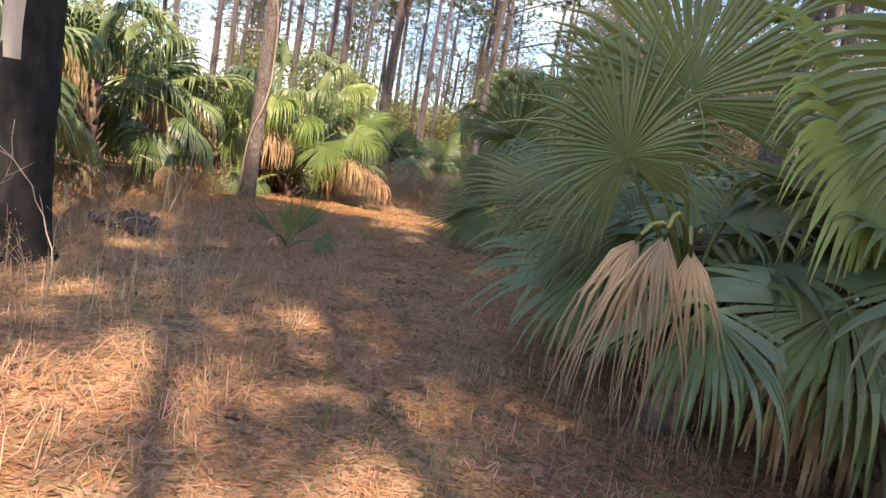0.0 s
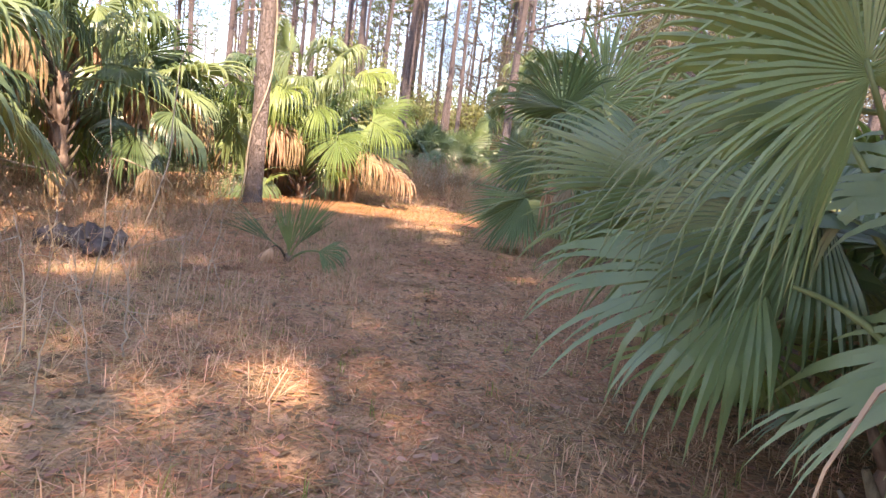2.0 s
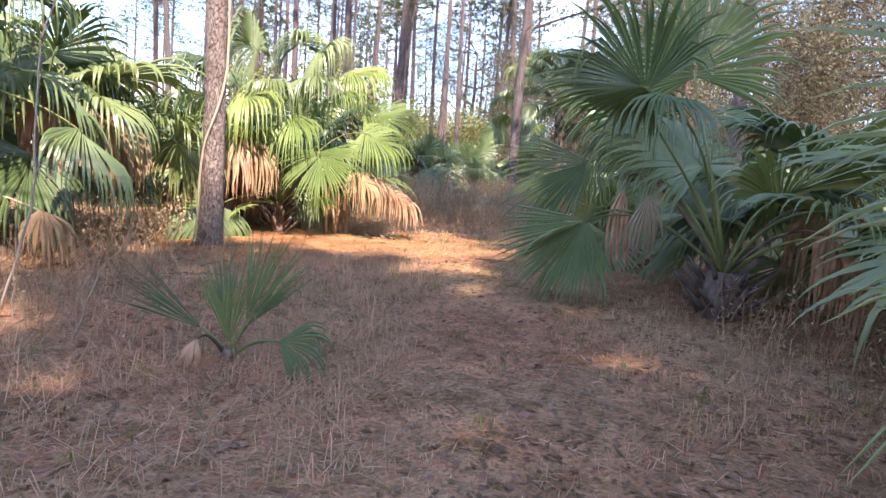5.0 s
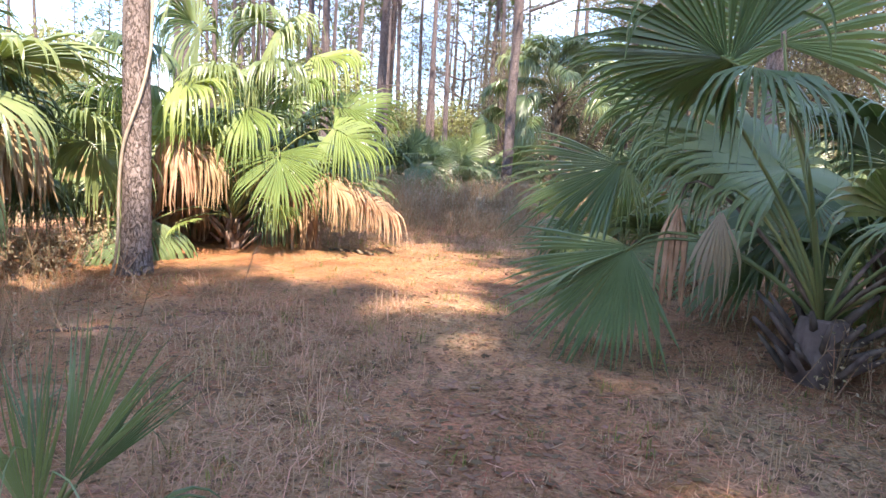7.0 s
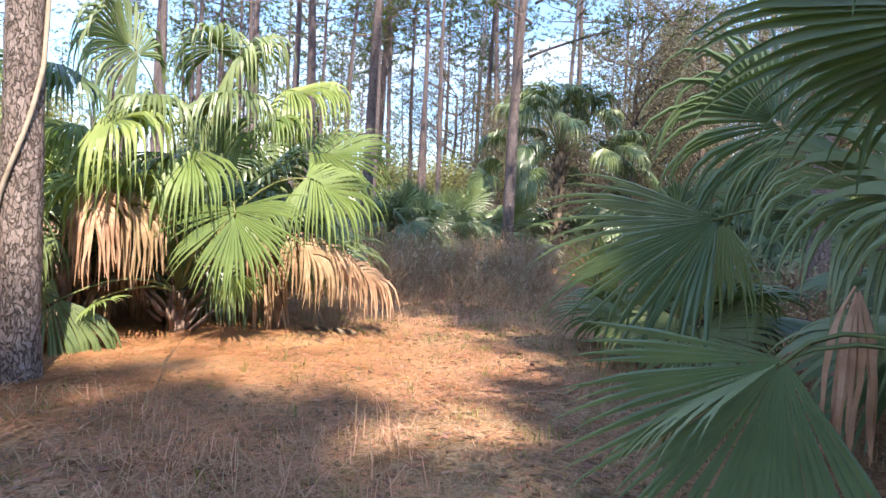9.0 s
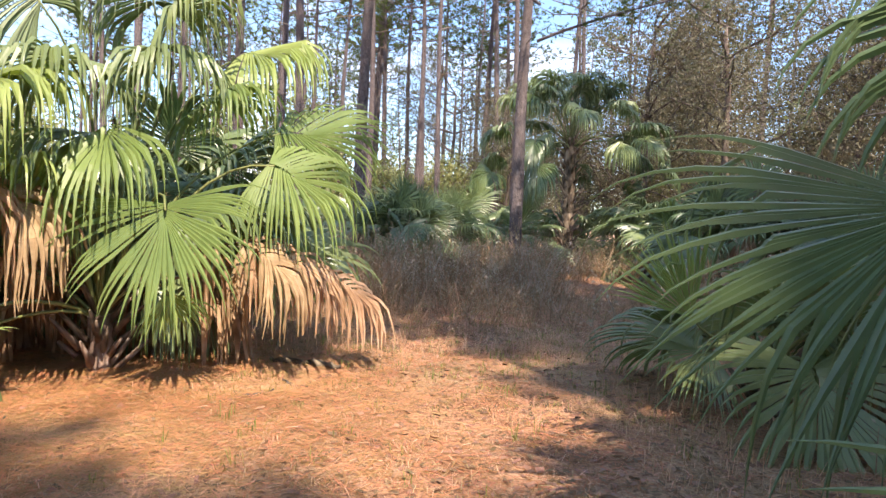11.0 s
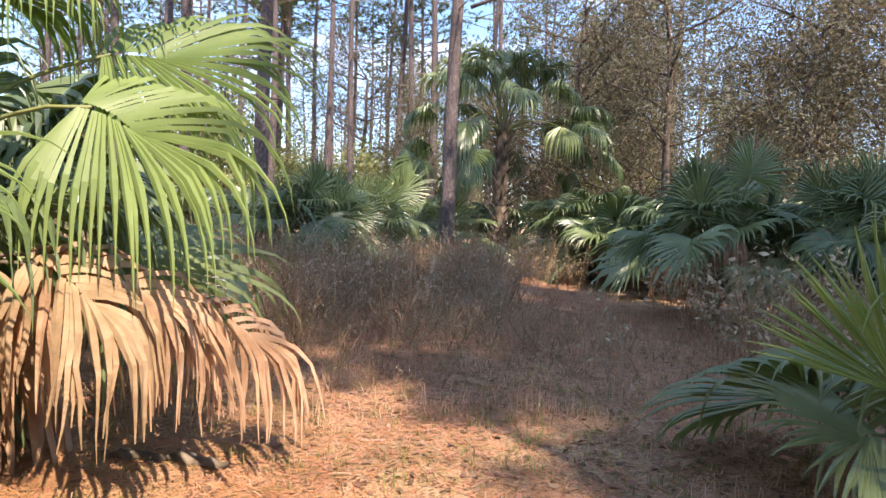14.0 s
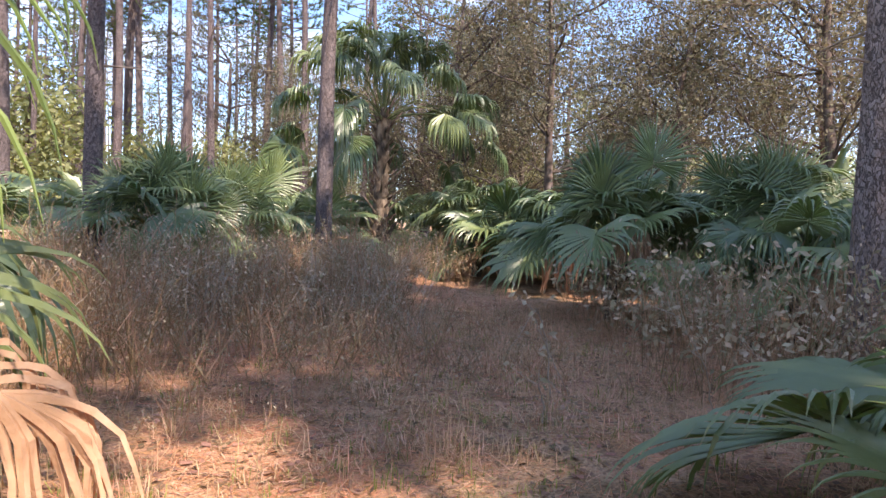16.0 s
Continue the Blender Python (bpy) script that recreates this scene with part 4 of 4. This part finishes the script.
P, B = palm(6.2, 21.9, 126, fronds=20, reach=1.1, size=0.9, trunk=1.25, low=-5, dead=2, n=32, droop=0.9)
upright(P, B, 9, 602)
palm(5.6, 20.7, 127, fronds=18, reach=0.95, size=0.9, trunk=0.85, dead=2, n=30, droop=1.2)
palm(8.8, 24.5, 128, fronds=14, reach=1.3, size=1.25, trunk=1.1, dead=2, n=30, droop=1.2)
palm(7.0, 19.2, 132, fronds=13, reach=1.2, size=1.2, trunk=0.7, dead=2, n=30, droop=1.2)
BUSH = [palm(-4.2, 30.5, 141, fronds=14, reach=1.2, size=1.1, trunk=0.9, dead=1, n=26)[0], palm(6.0, 26.6, 142, fronds=15, reach=1.3, size=1.2, trunk=1.0, dead=2, n=26, droop=0.9)[0]]
SPOTS = random.Random(8)
for i, (x, y) in enumerate([(-1.2, 33.0), (3.4, 34.0), (5.8, 32.4), (7.6, 29.4), (9.6, 27.2), (-7.2, 31.5), (11.5, 24.6), (8.2, 34.5), (0.6, 36.5), (-9.5, 27.0), (5.2, 28.8), (10.8, 31.5), (-12, 22.5), (-9.4, 21.0)]):
    copy_thing(BUSH[i % 2], pose(x, y, float(height(x, y)), 0, 0, SPOTS.uniform(0, 360)))
palm(3.9, 13.8, 129, fronds=15, reach=1.4, size=1.25, trunk=0.9, dead=3, n=34)
palm(4.3, 9.4, 130, fronds=15, reach=1.4, size=1.25, trunk=0.9, dead=3, n=34)
palm(4.4, 5.4, 134, fronds=18, reach=1.4, size=1.25, trunk=1.5, dead=2, n=32)


def seedling(x, y):
    z0 = float(height(x, y))
    p = thing("palm_seedling", "small young fan palm beside the path with one dead leaf", "palm", (x, y, z0))
    base = np.array([x, y, z0])
    foot(p, 0.05, 0.10, 9)
    for i, (hx, hy, hz, mx, my, mz, ln, wide) in enumerate([(0.02, -0.04, 0.12, 0.0, -0.12, 1.0, 0.62, 24), (0.10, 0.0, 0.26, 0.35, 0.05, 0.9, 0.70, 24), (-0.16, 0.0, 0.20, -0.85, 0.0, 0.50, 0.66, 15),
                                                            (0.36, -0.1, 0.2, 0.9, -0.3, 0.0, 0.46, 52), (-0.05, 0.1, 0.2, -0.2, 0.3, 0.9, 0.6, 14), (0.06, 0.1, 0.2, 0.6, 0.3, 0.75, 0.62, 14)]):
        frond(p, base, base + np.array([hx, hy, hz]), (mx, my, mz), (-0.2 * mx, -0.8, 0.5), ln, 300 + i, spread=wide, droop=0.07 if i != 3 else 1.1, n=15 if i != 3 else 20, split=0.5, costa=0.05)
    frond(p, base, base + np.array([-0.14, -0.14, 0.2]), (-0.4, -0.5, -0.5), (0, 0, 1), 0.32, 310, dead=True, spread=60, droop=0.6, n=14)


seedling(-2.2, 8.9)


# ---- shrubs, weeds and dead wood ----
def weed_bank(name, label, box, count, tall, seed, mat, leaf=None, leaf_size=0.02, leaves=4, density=None, slant=0.28, thick=1.0):
    """Upright dry stems with side twigs over a stretch of floor."""
    rng = np.random.default_rng(seed)
    x0, x1, y0, y1 = box
    x, y = rng.uniform(x0, x1, count), rng.uniform(y0, y1, count)
    if density is not None:
        keep = rng.random(count) < density(x, y)
        x, y = x[keep], y[keep]
    n = len(x)
    h = tall * rng.uniform(0.45, 1.15, n)
    base = np.stack([x, y, height(x, y) - 0.02], -1)
    lean = np.concatenate([rng.normal(0, slant, (n, 2)), np.ones((n, 1))], 1)
    lean /= np.linalg.norm(lean, axis=1)[:, None]
    segs, tips = [], []
    top = base + lean * h[:, None]
    segs.append((base, top, np.full(n, 0.005 * thick), np.full(n, 0.002 * thick)))
    for k in range(4):
        s = rng.uniform(0.3, 0.95, (n, 1))
        a = base + (top - base) * s
        d = lean + rng.normal(0, 0.65, (n, 3))
        b = a + d * (h * rng.uniform(0.12, 0.35, n))[:, None]
        segs.append((a, b, np.full(n, 0.003 * thick), np.full(n, 0.0012 * thick)))
        tips.append(b)
        tips.append((a + b) / 2)
    V, Fq = [], []
    off = 0
    for a, b, ra, rb in segs:
        d = b - a
        u = np.cross(d, rng.standard_normal(d.shape))
        u /= np.linalg.norm(u, axis=1)[:, None] + 1e-9
        w = np.cross(d, u)
        w /= np.linalg.norm(w, axis=1)[:, None] + 1e-9
        ring = [u, -0.5 * u + 0.87 * w, -0.5 * u - 0.87 * w]
        v = np.stack([a + r * ra[:, None] for r in ring] + [b + r * rb[:, None] for r in ring], 1).reshape(-1, 3)
        i = np.arange(len(a))[:, None] * 6 + off
        for q in ((0, 1, 4, 3), (1, 2, 5, 4), (2, 0, 3, 5)):
            Fq.append(i + np.array(q))
        V.append(v)
        off += len(v)
    f = np.concatenate(Fq)
    idx = np.zeros(len(f))
    v = np.concatenate(V)
    if leaf is not None:
        lv, lf = leaf_cards(np.concatenate(tips), leaves, 0.04, leaf_size, rng)
        f = np.concatenate([f, lf + len(v)])
        v = np.concatenate([v, lv])
        idx = np.concatenate([idx, np.ones(len(lf))])
    ob = make(name, v, f, [mat, leaf] if leaf is not None else mat, smooth=False, index=idx)
    tagged(ob, label, "shrub", kind="stuff")


weed_bank("dry_shrub", "bank of grey-brown dry weeds across the clearing", (-7.5, 1.2, 22.8, 28), 2000, 1.1, 1, M_WEED, M_LEAF_PALE, 0.028, 1, slant=0.38, thick=1.6)
weed_bank("dry_shrub", "lower dry weeds before the bank", (-7.0, 0.8, 20.2, 23.2), 900, 0.6, 6, M_WEED, M_LEAF_PALE, 0.02, 1, slant=0.45, thick=1.5)
weed_bank("dry_shrub", "dry weeds with pale withered leaves below palms", (1.8, 7.5, 18.0, 22.6), 950, 1.05, 2, M_WEED, M_LEAF_PALE, 0.042, 1,
          density=lambda x, y: (x > 2.2 + (y - 18.5) * 0.25) * 1.0)
weed_bank("dry_weeds", "thin low weeds over the clearing", (-2.2, 2.6, 18.8, 24.5), 520, 0.34, 9, M_WEED, M_LEAF_PALE, 0.014, 1, slant=0.45)
weed_bank("dry_weeds", "tall pale leaning weeds in the clearing", (-4.5, 1.0, 21.5, 25), 260, 1.15, 10, M_VINE, M_LEAF_PALE, 0.03, 1, slant=0.4)
weed_bank("dry_shrub", "dry brown brush under the palm tree", (1.0, 4.0, 27.5, 31), 320, 1.0, 3, M_WEED, M_LEAF_PALE, 0.025, 2)
weed_bank("dry_weeds", "thin dry weeds on the bank", (-8, -2.6, 3.2, 13), 620, 0.55, 4, M_WEED, M_LEAF_PALE, 0.014, 1,
          density=lambda x, y: 0.2 + 0.8 * (x < -3.4), slant=0.55)
weed_bank("dry_weeds", "tall dry weeds beside the sunlit palms", (-3.4, -1.9, 19.8, 23.5), 240, 0.95, 5, M_WEED, M_LEAF_PALE, 0.016, 1)
weed_bank("dry_shrub", "tangle of dry stems under palms", (-9.5, -4.9, 12.2, 15.2), 420, 0.6, 7, M_WEED, M_LEAF_PALE, 0.022, 2)
weed_bank("dry_shrub", "dry stems behind the palms", (1.6, 4.5, 5, 18), 380, 0.5, 8, M_WEED, M_LEAF_PALE, 0.02, 1)


def cane(x, y, points, seed, leaves=0, label="thin bare dry stem", radius=0.007):
    """A bent bare stem with side twigs; points are offsets from its foot."""
    rng = np.random.default_rng(seed)
    z0 = float(height(x, y))
    c = thing("dry_stem", label, "stem", (x, y, z0))
    pts = np.array([(0, 0, -0.03)] + list(points), dtype=float)
    t = np.linspace(0, len(pts) - 1, 14)
    p = np.stack([np.interp(t, np.arange(len(pts)), pts[:, k]) for k in range(3)], -1) + rng.normal(0, 0.006, (14, 3))
    v, f = tube(p, np.linspace(radius, radius * 0.3, 14), 5)
    make("stem", v, f, M_VINE, c)
    ends = []
    for i in range(5):
        k = int(rng.integers(5, 13))
        d = unit(p[k] - p[k - 1]) + rng.normal(0, 0.6, 3)
        q = p[k] + unit(d) * rng.uniform(0.12, 0.3)
        v, f = tube([p[k], (p[k] + q) / 2 + rng.normal(0, 0.01, 3), q], [radius * 0.45, radius * 0.3, 0.0012], 4)
        make("twig", v, f, M_VINE, c)
        ends.append(q)
    if leaves:
        lv, lf = leaf_cards(np.array(ends), leaves, 0.03, 0.035, rng)
        tagged(make("leaf", lv, lf, M_LEAF_PALE, c, smooth=False), kind="stuff")


cane(-2.75, 4.35, [(0.05, 0, 0.35), (-0.15, 0.05, 0.8), (-0.55, 0.1, 1.15)], 1)
cane(-2.45, 5.0, [(0.02, 0, 0.25), (0.0, 0, 0.55), (-0.05, 0, 0.75)], 2)
cane(-2.05, 5.3, [(0.0, 0, 0.3), (0.02, 0, 0.7)], 3)
cane(-3.1, 6.6, [(0.1, 0, 0.4), (0.15, 0, 1.2), (0.1, 0, 1.5)], 4)
cane(-3.5, 7.4, [(0.4, -0.1, 0.3), (0.9, -0.2, 0.45)], 5)
cane(-3.3, 8.9, [(0.2, 0.0, 0.5), (0.45, 0.0, 0.75)], 6)
cane(-4.2, 9.4, [(0.3, 0, 0.9), (0.35, 0, 2.0), (0.5, 0.1, 2.6)], 7, radius=0.013)
cane(1.1, 19.0, [(-0.05, 0, 0.45), (-0.2, -0.1, 0.75), (-0.35, -0.1, 0.6)], 8, 2, "bent dry cane with a few pale leaves")
cane(1.35, 19.1, [(-0.25, 0, 0.4), (-0.5, -0.1, 0.85)], 9, 2, "bent dry cane with a few pale leaves")
cane(0.7, 18.4, [(0.02, 0, 0.15), (-0.05, 0, 0.3), (0.08, 0, 0.28)], 10, 4, "low stem with pale yellow leaves")
cane(2.0, 18.2, [(-0.3, -0.2, 0.5), (-0.7, -0.3, 0.9)], 11, 3, "bent dry cane with a few pale leaves")
cane(2.6, 18.0, [(-0.4, -0.2, 0.4), (-0.9, -0.3, 0.75)], 12, 3, "bent dry cane with a few pale leaves")
CANES = random.Random(4)
for i in range(34):
    cx, cy = CANES.uniform(-5.2, -1.9), CANES.uniform(3.6, 9.6)
    if abs(cx + 3.85) < 0.45 and abs(cy - 5.6) < 0.5 or abs(cx + 2.2) < 0.4 and abs(cy - 8.9) < 0.5:
        continue
    ch, cl, cm = CANES.uniform(0.35, 0.95), CANES.uniform(-0.35, 0.35), CANES.uniform(-0.3, 0.3)
    cane(cx, cy, [(cl * 0.25, cm * 0.2, ch * 0.4), (cl * 0.6, cm * 0.5, ch * 0.8), (cl, cm, ch)], 50 + i, 0, "thin bare dry weed stem", 0.0045)
for i in range(7):
    cane(-3.3 + 0.08 * i, 20.2 + 0.1 * (i % 3), [(0.12 + 0.05 * i, 0, 0.45), (0.35 + 0.09 * i, 0.05, 1.0 - 0.04 * i)], 20 + i, 0, "long leaning dry grass stalk", 0.006)


def fallen_leaf(x, y, z, turn, seed, size=0.7, droop=0.9):
    """A withered fan lying or hanging over brush, with its stalk."""
    p = thing("fallen_frond", "withered grey-tan fan leaf fallen on the brush", "palm leaf", (x, y, float(height(x, y))))
    d = (math.cos(turn), math.sin(turn), -0.1)
    v, f = tube([(-d[0] * 1.0, -d[1] * 1.0, z + 0.12), (-d[0] * 0.5, -d[1] * 0.5, z + 0.08), (0, 0, z)], [0.016, 0.014, 0.010], 5)
    st = make("stalk", v, f, M_VINE, p)
    blade("fan_leaf", st, (0, 0, z), d, (0, 0, 1), size, seed, dead=True, spread=85, droop=droop, n=26)


fallen_leaf(-5.15, 11.2, 0.6, -0.4, 1, 0.75)
fallen_leaf(-6.0, 10.2, 0.5, 0.4, 2, 0.7)
fallen_leaf(-5.3, 15.2, 0.25, -0.8, 3, 0.6, 0.4)


def log(x, y, ln, rad, turn, seed, label, mat, rough=0.16):
    rng = np.random.default_rng(seed)
    n = 16
    t = np.linspace(-0.5, 0.5, n)
    z = float(height(x, y))
    pts = np.stack([math.cos(turn) * t * ln, math.sin(turn) * t * ln + rng.normal(0, 0.012, n), np.full(n, rad * 0.75) + rng.normal(0, 0.008, n)], -1)
    v, f = tube(pts, rad * rng.uniform(0.8, 1.15, n) * np.clip(1.25 - 2.2 * np.abs(t) ** 1.5, 0.25, 1), 12, rough, seed=seed)
    ob = make("log", v, f, mat)
    ob.location = (x, y, z)
    tagged(ob, label, "log")


log(-4.15, 8.1, 0.85, 0.13, 0.35, 1, "dark rotten log lying in dry grass", M_OAK_BARK, 0.34)
log(-3.85, 8.0, 0.4, 0.09, 1.3, 2, "broken piece of a dark rotten log", M_OAK_BARK, 0.4)
log(-2.55, 17.2, 0.8, 0.035, -0.25, 3, "dark fallen palm boot under withered leaves", M_BOOT)
log(-2.65, 15.65, 0.5, 0.014, 0.9, 4, "short dark stick on pine straw", M_OAK_BARK)
log(-3.6, 11.6, 0.8, 0.018, 0.3, 5, "thin dark fallen branch", M_OAK_BARK)
log(-2.4, 16.2, 0.6, 0.012, 2.2, 6, "thin dark fallen branch", M_OAK_BARK)


def blades(name, label, x, y, hgt, width, lean, seed, mat, per=7, spread=0.05):
    """Tufts of bent grass blades."""
    rng = np.random.default_rng(seed)
    X, Y = np.repeat(x, per) + rng.normal(0, spread, len(x) * per), np.repeat(y, per) + rng.normal(0, spread, len(y) * per)
    n = len(X)
    H = np.repeat(hgt, per) * rng.uniform(0.5, 1.2, n)
    a = rng.uniform(0, 6.28, n)
    out = np.stack([np.cos(a), np.sin(a), np.zeros(n)], -1)
    side = np.stack([-np.sin(a), np.cos(a), np.zeros(n)], -1)
    lz = np.abs(rng.normal(0, lean, n))[:, None]
    b = np.stack([X, Y, height(X, Y) - 0.01], -1)
    up = np.array([0, 0, 1.0])
    m = b + (up * np.clip(0.7 - lz * 0.12, 0.3, 0.7) + out * np.minimum(lz, 2.2) * 0.35) * H[:, None]
    t = b + (up * np.clip(1.0 - lz * 0.5, 0.08, 1) + out * np.minimum(lz, 2.2)) * H[:, None]
    w = (width * rng.uniform(0.6, 1.3, n))[:, None]
    v = np.stack([b - side * w, b + side * w, m - side * w * 0.7, m + side * w * 0.7, t], 1).reshape(-1, 3)
    i = np.arange(n)[:, None] * 5
    f = [tuple(q) for q in np.concatenate([i, i + 1, i + 3, i + 2], 1)] + [tuple(q) for q in np.concatenate([i + 2, i + 3, i + 4], 1)]
    ob = make(name, v, f, mat, smooth=False)
    tagged(ob, label, "grass", kind="stuff")


def scatter(n, x0, x1, y0, y1, seed, patch=0.0):
    rng = np.random.default_rng(seed)
    x, y = rng.uniform(x0, x1, n), rng.uniform(y0, y1, n)
    if patch:
        k = 0.5 + 0.5 * np.sin(x * 1.7 + 2 * np.sin(y * 0.9)) * np.sin(y * 1.3 + x * 0.6)
        keep = rng.random(n) < (1 - patch) + patch * k
        x, y = x[keep], y[keep]
    return x, y, rng


x, y, r = scatter(15000, -8, 5, 1.0, 24, 1, 0.75)
blades("dry_grass", "short trodden tan grass over the path", x, y, r.uniform(0.03, 0.11, len(x)), 0.0024, 2.6, 11, M_GRASS, 8, 0.05)
x, y, r = scatter(4200, -8, -1.0, 1.3, 13.5, 2, 0.8)
blades("dry_grass", "taller dry tan grass on the bank", x, y, r.uniform(0.09, 0.32, len(x)), 0.0028, 2.5, 12, M_GRASS, 10, 0.07)
x, y, r = scatter(5200, -7, 4, 17.8, 27, 3, 0.7)
blades("dry_grass", "dry grey-brown grass of the clearing", x, y, r.uniform(0.06, 0.26, len(x)), 0.0028, 1.8, 13, M_GRASS, 9, 0.07)
x, y, r = scatter(1500, 0.2, 3.2, 1.5, 18, 6, 0.7)
blades("dry_grass", "dry grass at the feet of the palms", x, y, r.uniform(0.08, 0.22, len(x)), 0.0026, 1.6, 16, M_GRASS, 9, 0.06)
x, y, r = scatter(500, -3, 1.5, 15.5, 22, 9, 0.7)
blades("green_grass", "short green grass among the straw", x, y, r.uniform(0.04, 0.12, len(x)), 0.003, 0.8, 19, M_GREEN_GRASS, 9, 0.05)
x, y, r = scatter(800, -4, 3, 1.5, 22, 4, 0.85)
blades("green_grass", "scattered green grass tufts", x, y, r.uniform(0.05, 0.17, len(x)), 0.003, 0.6, 14, M_GREEN_GRASS, 9, 0.04)


def litter(name, label, n, box, length, width, seed, mat, lift=0.02, soft=False):
    """Fallen needles or leaves lying on the floor."""
    rng = np.random.default_rng(seed)
    x0, x1, y0, y1 = box
    x, y = rng.uniform(x0, x1, n) + rng.normal(0, 0.9, n), y0 + (y1 - y0) * rng.random(n) ** 1.3 + rng.normal(0, 0.7, n)
    if soft:
        x, y = rng.normal((x0 + x1) / 2, (x1 - x0) / 3.2, n), rng.normal((y0 + y1) / 2, (y1 - y0) / 3.2, n)
    a = rng.uniform(0, 6.28, n)
    l = rng.uniform(length[0], length[1], n)
    d = np.stack([np.cos(a) * l, np.sin(a) * l, rng.normal(0, 0.12, n) * l], -1)
    s = np.stack([-np.sin(a), np.cos(a), rng.normal(0, 0.3, n)], -1) * (width * rng.uniform(0.6, 1.3, n))[:, None]
    c = np.stack([x, y, height(x, y) + rng.uniform(0.004, lift, n)], -1)
    v = np.stack([c - d - s, c - d + s, c + d + s, c + d - s], 1).reshape(-1, 3)
    ob = make(name, v, np.arange(n * 4).reshape(-1, 4), mat, smooth=False)
    tagged(ob, label, "litter", kind="stuff")


litter("pine_straw", "orange-brown fallen pine needles on the floor", 170000, (-8, 4.5, 0.8, 24), (0.03, 0.085), 0.0015, 5, M_STRAW)
litter("pine_straw", "thick orange pine straw before the sunlit palms", 80000, (-6.5, -1.4, 13.2, 17.8), (0.03, 0.085), 0.0011, 8, M_STRAW, 0.03, True)
litter("straw_bits", "pale broken bits of dry grass on the floor", 30000, (-7, 4, 0.8, 22), (0.02, 0.06), 0.002, 6, M_GRASS, 0.03)
litter("leaf_litter", "dark brown dead leaves on the floor", 40000, (-7, 5, 0.8, 22), (0.014, 0.036), 0.012, 7, M_LITTER, 0.02)
